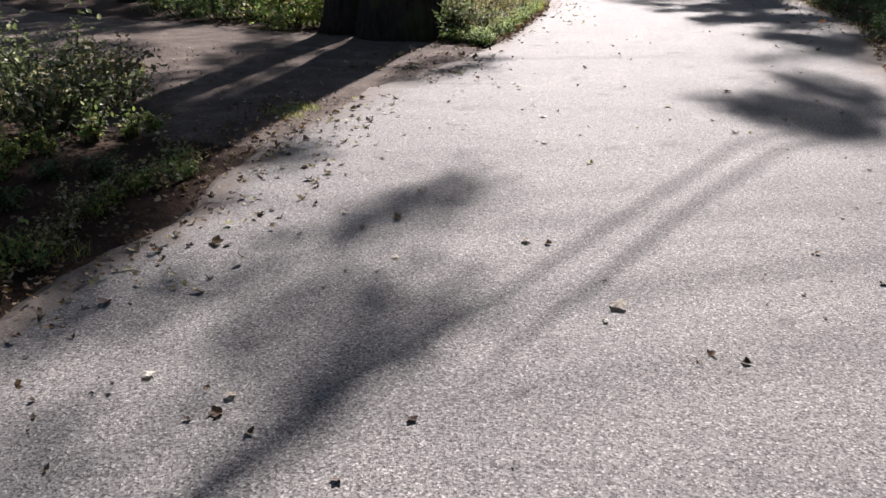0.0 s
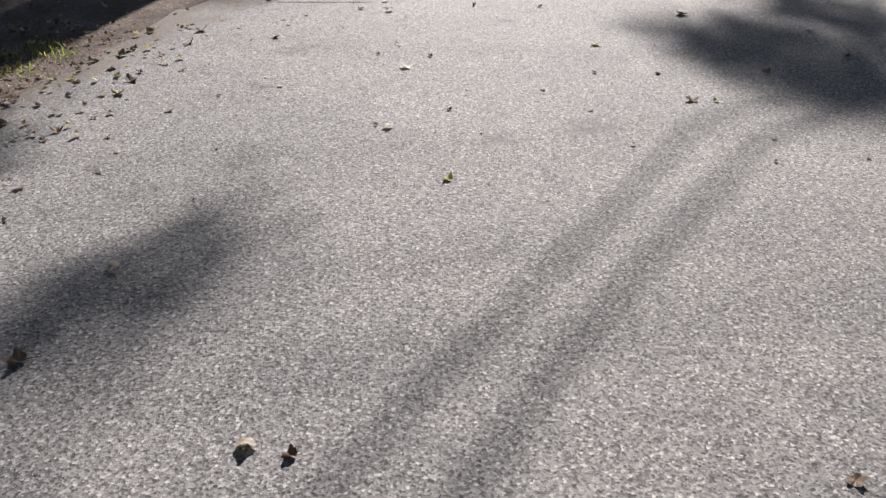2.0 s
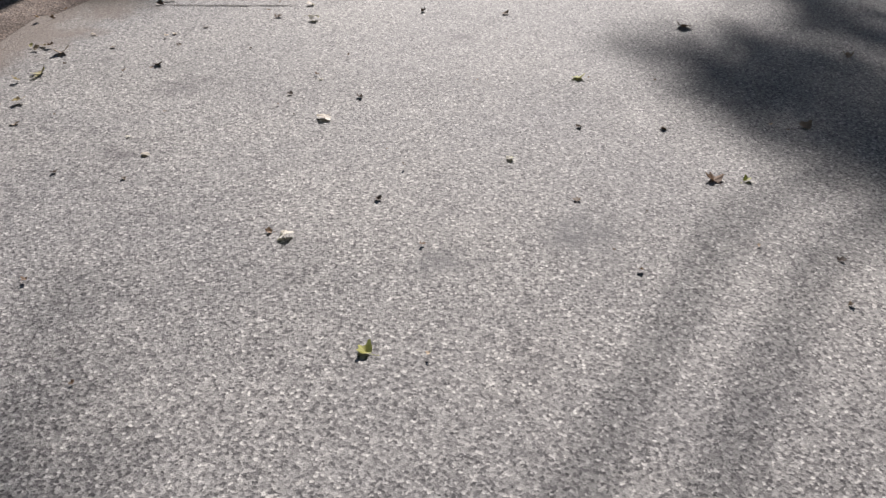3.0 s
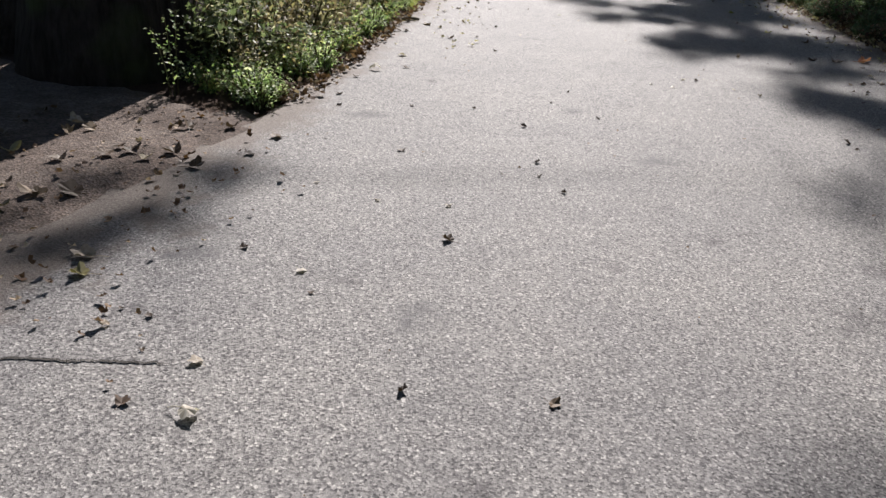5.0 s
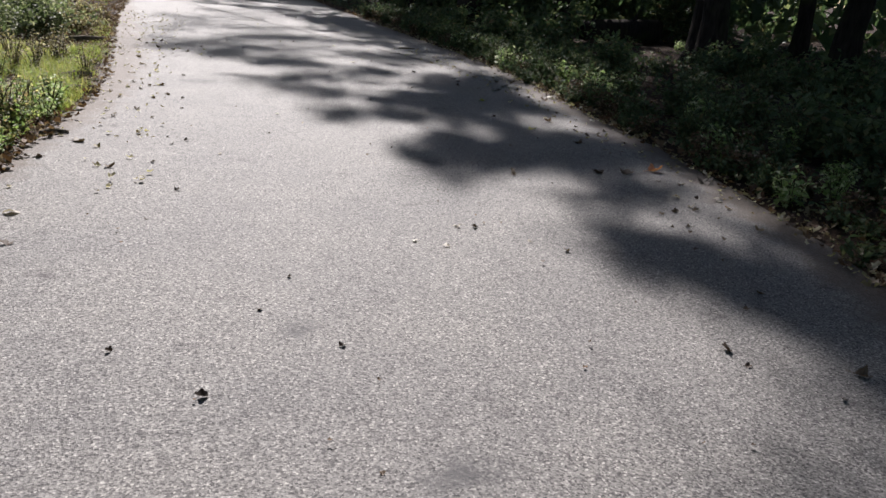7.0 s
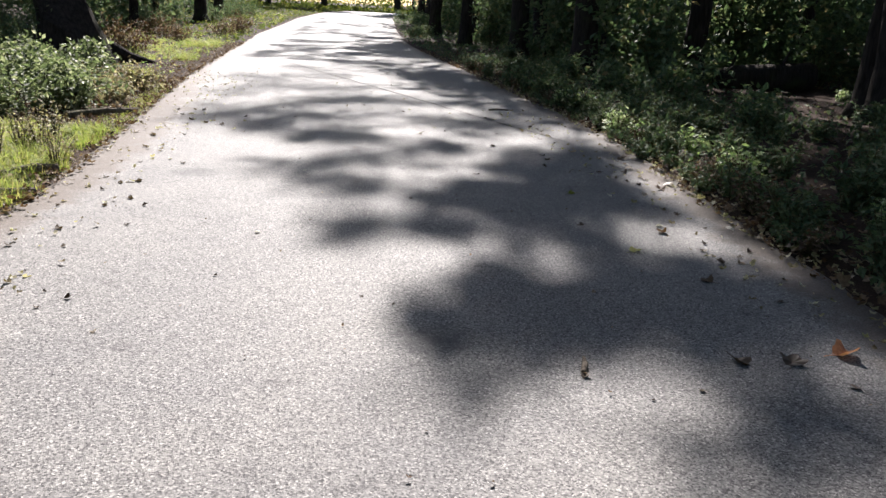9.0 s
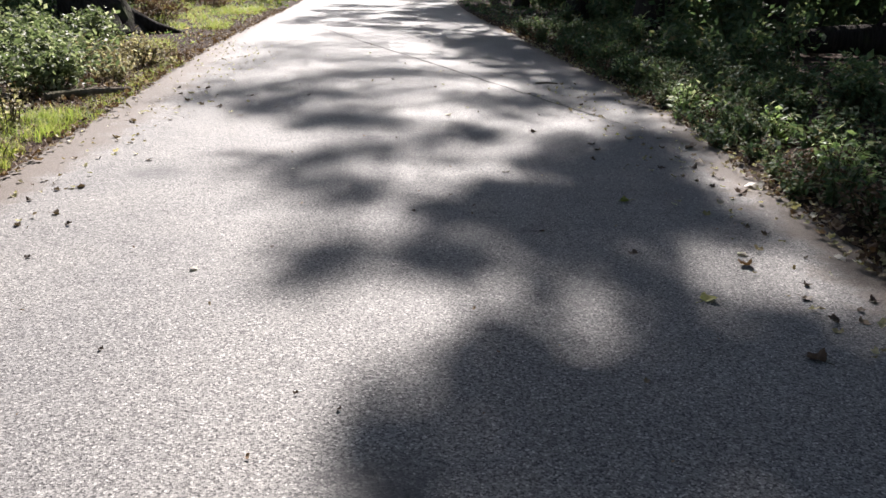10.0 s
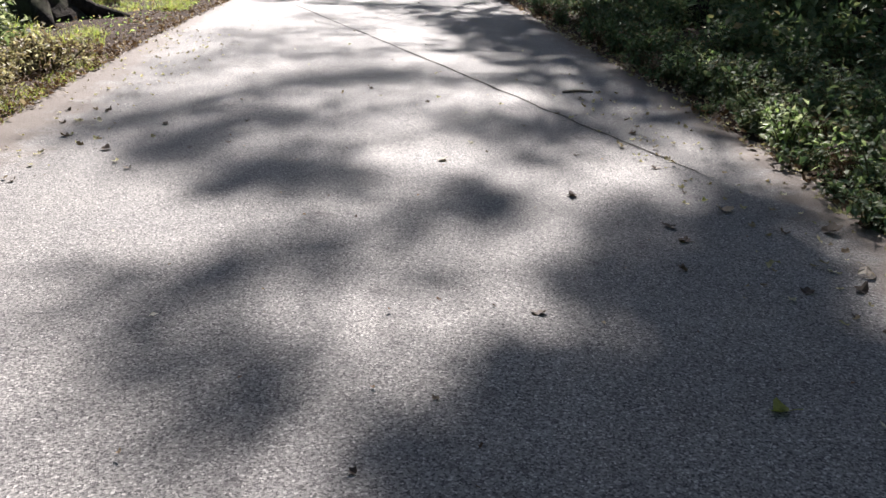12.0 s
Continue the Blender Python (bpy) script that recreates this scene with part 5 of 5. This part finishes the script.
BROWN_LEAVES = [(-0.50, 2.25, 0.056), (0.16, 2.30, 0.039), (1.24, 2.88, 0.039), (0.60, 4.01, 0.047), (0.46, 6.23, 0.028), (2.04, 6.68, 0.075), (2.92, 9.14, 0.044), (5.11, 14.26, 0.059), (5.80, 16.45, 0.133), (4.92, 16.48, 0.099), (5.08, 17.63, 0.090), (5.93, 17.96, 0.129), (5.65, 19.14, 0.113), (5.32, 21.12, 0.107)]
GREEN_LEAVES = [(0.86, 5.63, 0.056), (2.16, 6.69, 0.036), (1.63, 7.71, 0.058), (4.66, 17.12, 0.094), (4.73, 18.90, 0.090), (5.26, 21.30, 0.044)]
ORANGE_LEAVES = [(5.11, 15.38, 0.161)]
rng = np.random.default_rng(9)
margin = [(rng.uniform(5.0, 6.1), rng.uniform(14, 25)) for _ in range(240)] + [(rng.uniform(-0.5, 1.0), rng.uniform(14.5, 30)) for _ in range(420)] + [(rng.uniform(-1.8, -0.9), rng.uniform(3.0, 8.0)) for _ in range(110)] + [(rng.uniform(0.5, 5.5), rng.uniform(22, 36)) for _ in range(60)]
scatter("leaf_litter", 0.05, BRUSH, "curled brown leaves strewn along the asphalt margins", "leaf litter", [s for s in margin if beside(*s) < -0.03], 71, 0.3, CURLED, 0.004)
edge_leaves = [(rng.uniform(4.4, 5.9), rng.uniform(13, 25)) for _ in range(26)] + [(rng.uniform(-0.1, 1.1), rng.uniform(15, 24)) for _ in range(40)] + [(rng.uniform(-1.6, -0.9), rng.uniform(3.4, 8.0)) for _ in range(34)]
edge_leaves = [p for p in edge_leaves if -0.9 < beside(*p) < -0.05]
LANE_LEAVES = [
    (BACKLIT_FALLEN, "small curled brown leaf on the asphalt, darkened as if backlit", DARK_LEAVES_A + DARK_LEAVES_B + DARK_LEAVES_C + DARK_LEAVES_D + DARK_LEAVES_E + DARK_LEAVES_F + DARK_LEAVES_G),
    (PALE_FALLEN, "pale dry leaf with curled edges on the asphalt", PALE_LEAVES_A + PALE_LEAVES_B),
    (LITTER, "brown curled leaf lying on the asphalt", BROWN_LEAVES),
    (GREEN_FALLEN, "yellow green leaf freshly fallen on the asphalt", GREEN_LEAVES),
    (ORANGE_FALLEN, "large curled orange leaf on the asphalt", ORANGE_LEAVES),
    (FALLEN, "curled dry leaf among others at the road edge", [(x, y, rng.uniform(0.045, 0.085)) for x, y in edge_leaves]),
    (FALLEN, "large curled dry leaf on the dirt at the track's mouth", [(rng.uniform(-1.9, -0.5), rng.uniform(9.2, 11.5), rng.uniform(0.065, 0.13)) for _ in range(34)])]
for n, (mat, label, spots) in enumerate(LANE_LEAVES):
    kinds = []
    for i, (x, y, s) in enumerate(spots):
        z = 0.003 if beside(x, y) < 0 else max(0.0, ground_height(x, y)) + 0.012
        m = pose(x, y, z, rng.normal(0, 10), rng.normal(0, 10), rng.uniform(0, 360))
        if i < 7:
            kinds.append(tagged(fallen_leaf(70 + 10 * n + i, mat), label, "leaf", "fallen leaves on the lane"))
        ob = kinds[i] if i < 7 else copy_thing(kinds[i % 7], m)
        ob.matrix_basis = m @ Matrix.Diagonal((1.35 * s, s * rng.uniform(0.95, 1.3), 1.3 * s, 1))


# ---- dead wood ----
def stick(points, radius, label, name="stick", mat=DEADWOOD, category="stick", sides=8):
    rng = np.random.default_rng(int(abs(points[0][0] * 100)) + 1)
    v, f = tube(points, [radius * 0.8] + [radius] * (len(points) - 2) + [radius * 0.6], sides, 0.12, rng)
    return tagged(link_mesh(name, v, f, mat, smooth=False), label, category, "fallen sticks")


stick([(-0.25, 18.25, 0.02), (0.02, 18.36, 0.045), (0.26, 18.5, 0.03)], 0.032, "short weathered stick at the road edge")
stick([(-0.22, 19.1, 0.02), (0.0, 19.27, 0.05), (0.13, 19.42, 0.03)], 0.045, "broken piece of bark in the grass edge")
stick([(-0.75, 22.5, 0.06), (-0.4, 22.9, 0.07), (-0.1, 23.3, 0.04)], 0.05, "mossy fallen stick beside the asphalt")
stick([(0.06, 16.2, 0.01), (0.2, 16.3, 0.025), (0.32, 16.32, 0.012)], 0.022, "short weathered stick at the road edge")
stick([(3.74, 15.2, 0.012), (3.77, 15.27, 0.02), (3.79, 15.36, 0.012)], 0.014, "pale peeled twig on the asphalt")
stick([(5.0, 24.9, 0.012), (5.15, 24.95, 0.018), (5.32, 24.93, 0.012)], 0.016, "dark twig on the asphalt")
stick([(5.95, 17.2, 0.03), (6.15, 17.6, 0.05), (6.2, 18.0, 0.03)], 0.02, "thin fallen branch on the leaf litter", mat=BARK)


def fallen_log():
    rng = np.random.default_rng(77)
    top = new("fallen_log")
    top.location = (12.7, 30.5, ground_height(12.7, 30.5) + 0.02)
    top.scale = (0.75, 1.1, 1.3)
    tagged(top, "mossy fallen log with a pale sawn end in the wood", "log")
    v, f = tube([(-1.9, -0.3, 0.22), (-1.2, -0.15, 0.25), (0, 0, 0.27), (0.9, 0.1, 0.28), (1.6, 0.15, 0.29)], [0.17, 0.21, 0.24, 0.26, 0.27], 14, 0.07, rng)
    link_mesh("body", v, f, BARK, top, smooth=True)
    v, f = tube([(1.6, 0.15, 0.29), (1.615, 0.152, 0.29)], [0.25, 0.245], 14)
    link_mesh("cut_end", v, f, DEADWOOD, top, "pale sawn end")
    for w, z in ((-1.3, 0.45), (0.4, 0.5)):
        v, f = tube([(w, 0, z - 0.12), (w + 0.05, -0.1, z + 0.12), (w + 0.12, -0.16, z + 0.3)], [0.05, 0.035, 0.02], 7)
        link_mesh("branch_stub", v, f, BARK, top)
    return top


def broken_stump():
    """A wide trunk, snapped off in a slope."""
    rng = np.random.default_rng(78)
    top = new("broken_tree_stump")
    top.location = (-3.1, 31.1, ground_height(-3.1, 31.1))
    tagged(top, "wide dark tree stump snapped off at a slant", "stump")
    sides, verts, faces = 18, [], []
    levels = [0, 0.08, 0.2, 0.36, 0.55, 0.78, 1.0]
    for i, u in enumerate(levels):
        for k in range(sides):
            w = 2 * math.pi * k / sides
            cap = 1.6 - 0.6 * math.cos(w) + 0.95 * math.sin(w) + 0.05 * rng.normal()
            z = u * cap
            r = (0.74 - 0.17 * z) * (1 + 0.3 * math.exp(-z / 0.25) * (0.7 + 0.3 * math.cos(5 * w))) * (1 + rng.uniform(-0.05, 0.05))
            verts.append((r * math.cos(w) - 0.3 * z, r * math.sin(w), z - 0.1 * (i == 0)))
    for i in range(len(levels) - 1):
        for k in range(sides):
            n = (k + 1) % sides
            faces.append([i * sides + k, i * sides + n, (i + 1) * sides + n, (i + 1) * sides + k])
    top_ring, mid = (len(levels) - 1) * sides, len(verts)
    verts.append((-0.45, 0, 1.5))
    faces += [[top_ring + k, top_ring + (k + 1) % sides, mid] for k in range(sides)]
    link_mesh("trunk", verts, faces, BARK, top)
    for w in (0.3, 1.7, 2.9, 4.2, 5.3):
        v, f = tube([(0.5 * math.cos(w), 0.5 * math.sin(w), 0.3), (1.0 * math.cos(w), 1.0 * math.sin(w), 0.08), (1.6 * math.cos(w), 1.6 * math.sin(w), -0.06)], [0.2, 0.13, 0.05], 8)
        link_mesh("root", v, f, BARK, top, smooth=True)
    return top


fallen_log()
broken_stump()


# ---- the wood's far edges ----
def far_foliage(name, n, xs, ys, zs, size, mat, label, seed):
    rng = np.random.default_rng(seed)
    c = np.stack([rng.uniform(*xs, n // 40), rng.uniform(*ys, n // 40), rng.uniform(*zs, n // 40)], 1)
    p = blobs(rng, c, [1.5] * len(c), [40] * len(c))
    p[:, 2] = np.maximum(p[:, 2], 0.05)
    v, f = leaves(rng, p, size * rng.uniform(0.6, 1.4, len(p)), 0.8)
    return tagged(link_mesh(name, v, f, mat), label, "woods", kind="stuff")


far_foliage("far_woods", 40000, (-40, 45), (101, 114), (0.2, 10), 0.38, SUNNY, "sunlit yellow green woods far beyond the lane", 81)
far_foliage("far_woods", 15000, (-30, -11), (-14, 105), (0.3, 9), 0.6, DEEP, "dim green woods deep beside the lane", 82)
far_foliage("far_woods", 9000, (14, 34), (34, 100), (0.2, 3.5), 0.5, DEEP, "dim low growth deep in the shade", 89)
far_foliage("far_woods", 20000, (15, 38), (-14, 105), (0.3, 9), 0.6, DEEP, "dim green woods deep in the shade", 83)
far_foliage("understorey", 5000, (12.5, 22), (78, 100), (0.2, 3.4), 0.22, DEEP, "dense dark understorey at the end of the lane", 87)
far_foliage("understorey", 4000, (-18, -9), (84, 98), (0.2, 3.4), 0.22, DEEP, "dense dark understorey at the end of the lane", 88)
far_foliage("understorey", 11000, (8.6, 18), (44, 88), (0.2, 3.6), 0.22, DEEP, "dense dark understorey beside the far lane", 85)
far_foliage("understorey", 9000, (-15, -5.2), (40, 88), (0.2, 3.6), 0.22, DEEP, "dense dark understorey beyond the grass", 86)
far_foliage("understorey", 9000, (9.0, 18), (32.5, 38), (0.2, 3.8), 0.16, DEEP, "dense dark understorey in the shaded wood", 91)
far_foliage("understorey", 12000, (9.5, 20), (34, 50), (0.2, 4.6), 0.2, DEEP, "dense dark understorey in the shaded wood", 90)
# unseen foliage added behind the start to close off the sky
far_foliage("far_woods", 6000, (-25, 25), (-30, -20), (0.3, 9), 0.6, DEEP, "unseen green woods added behind the lane", 84)
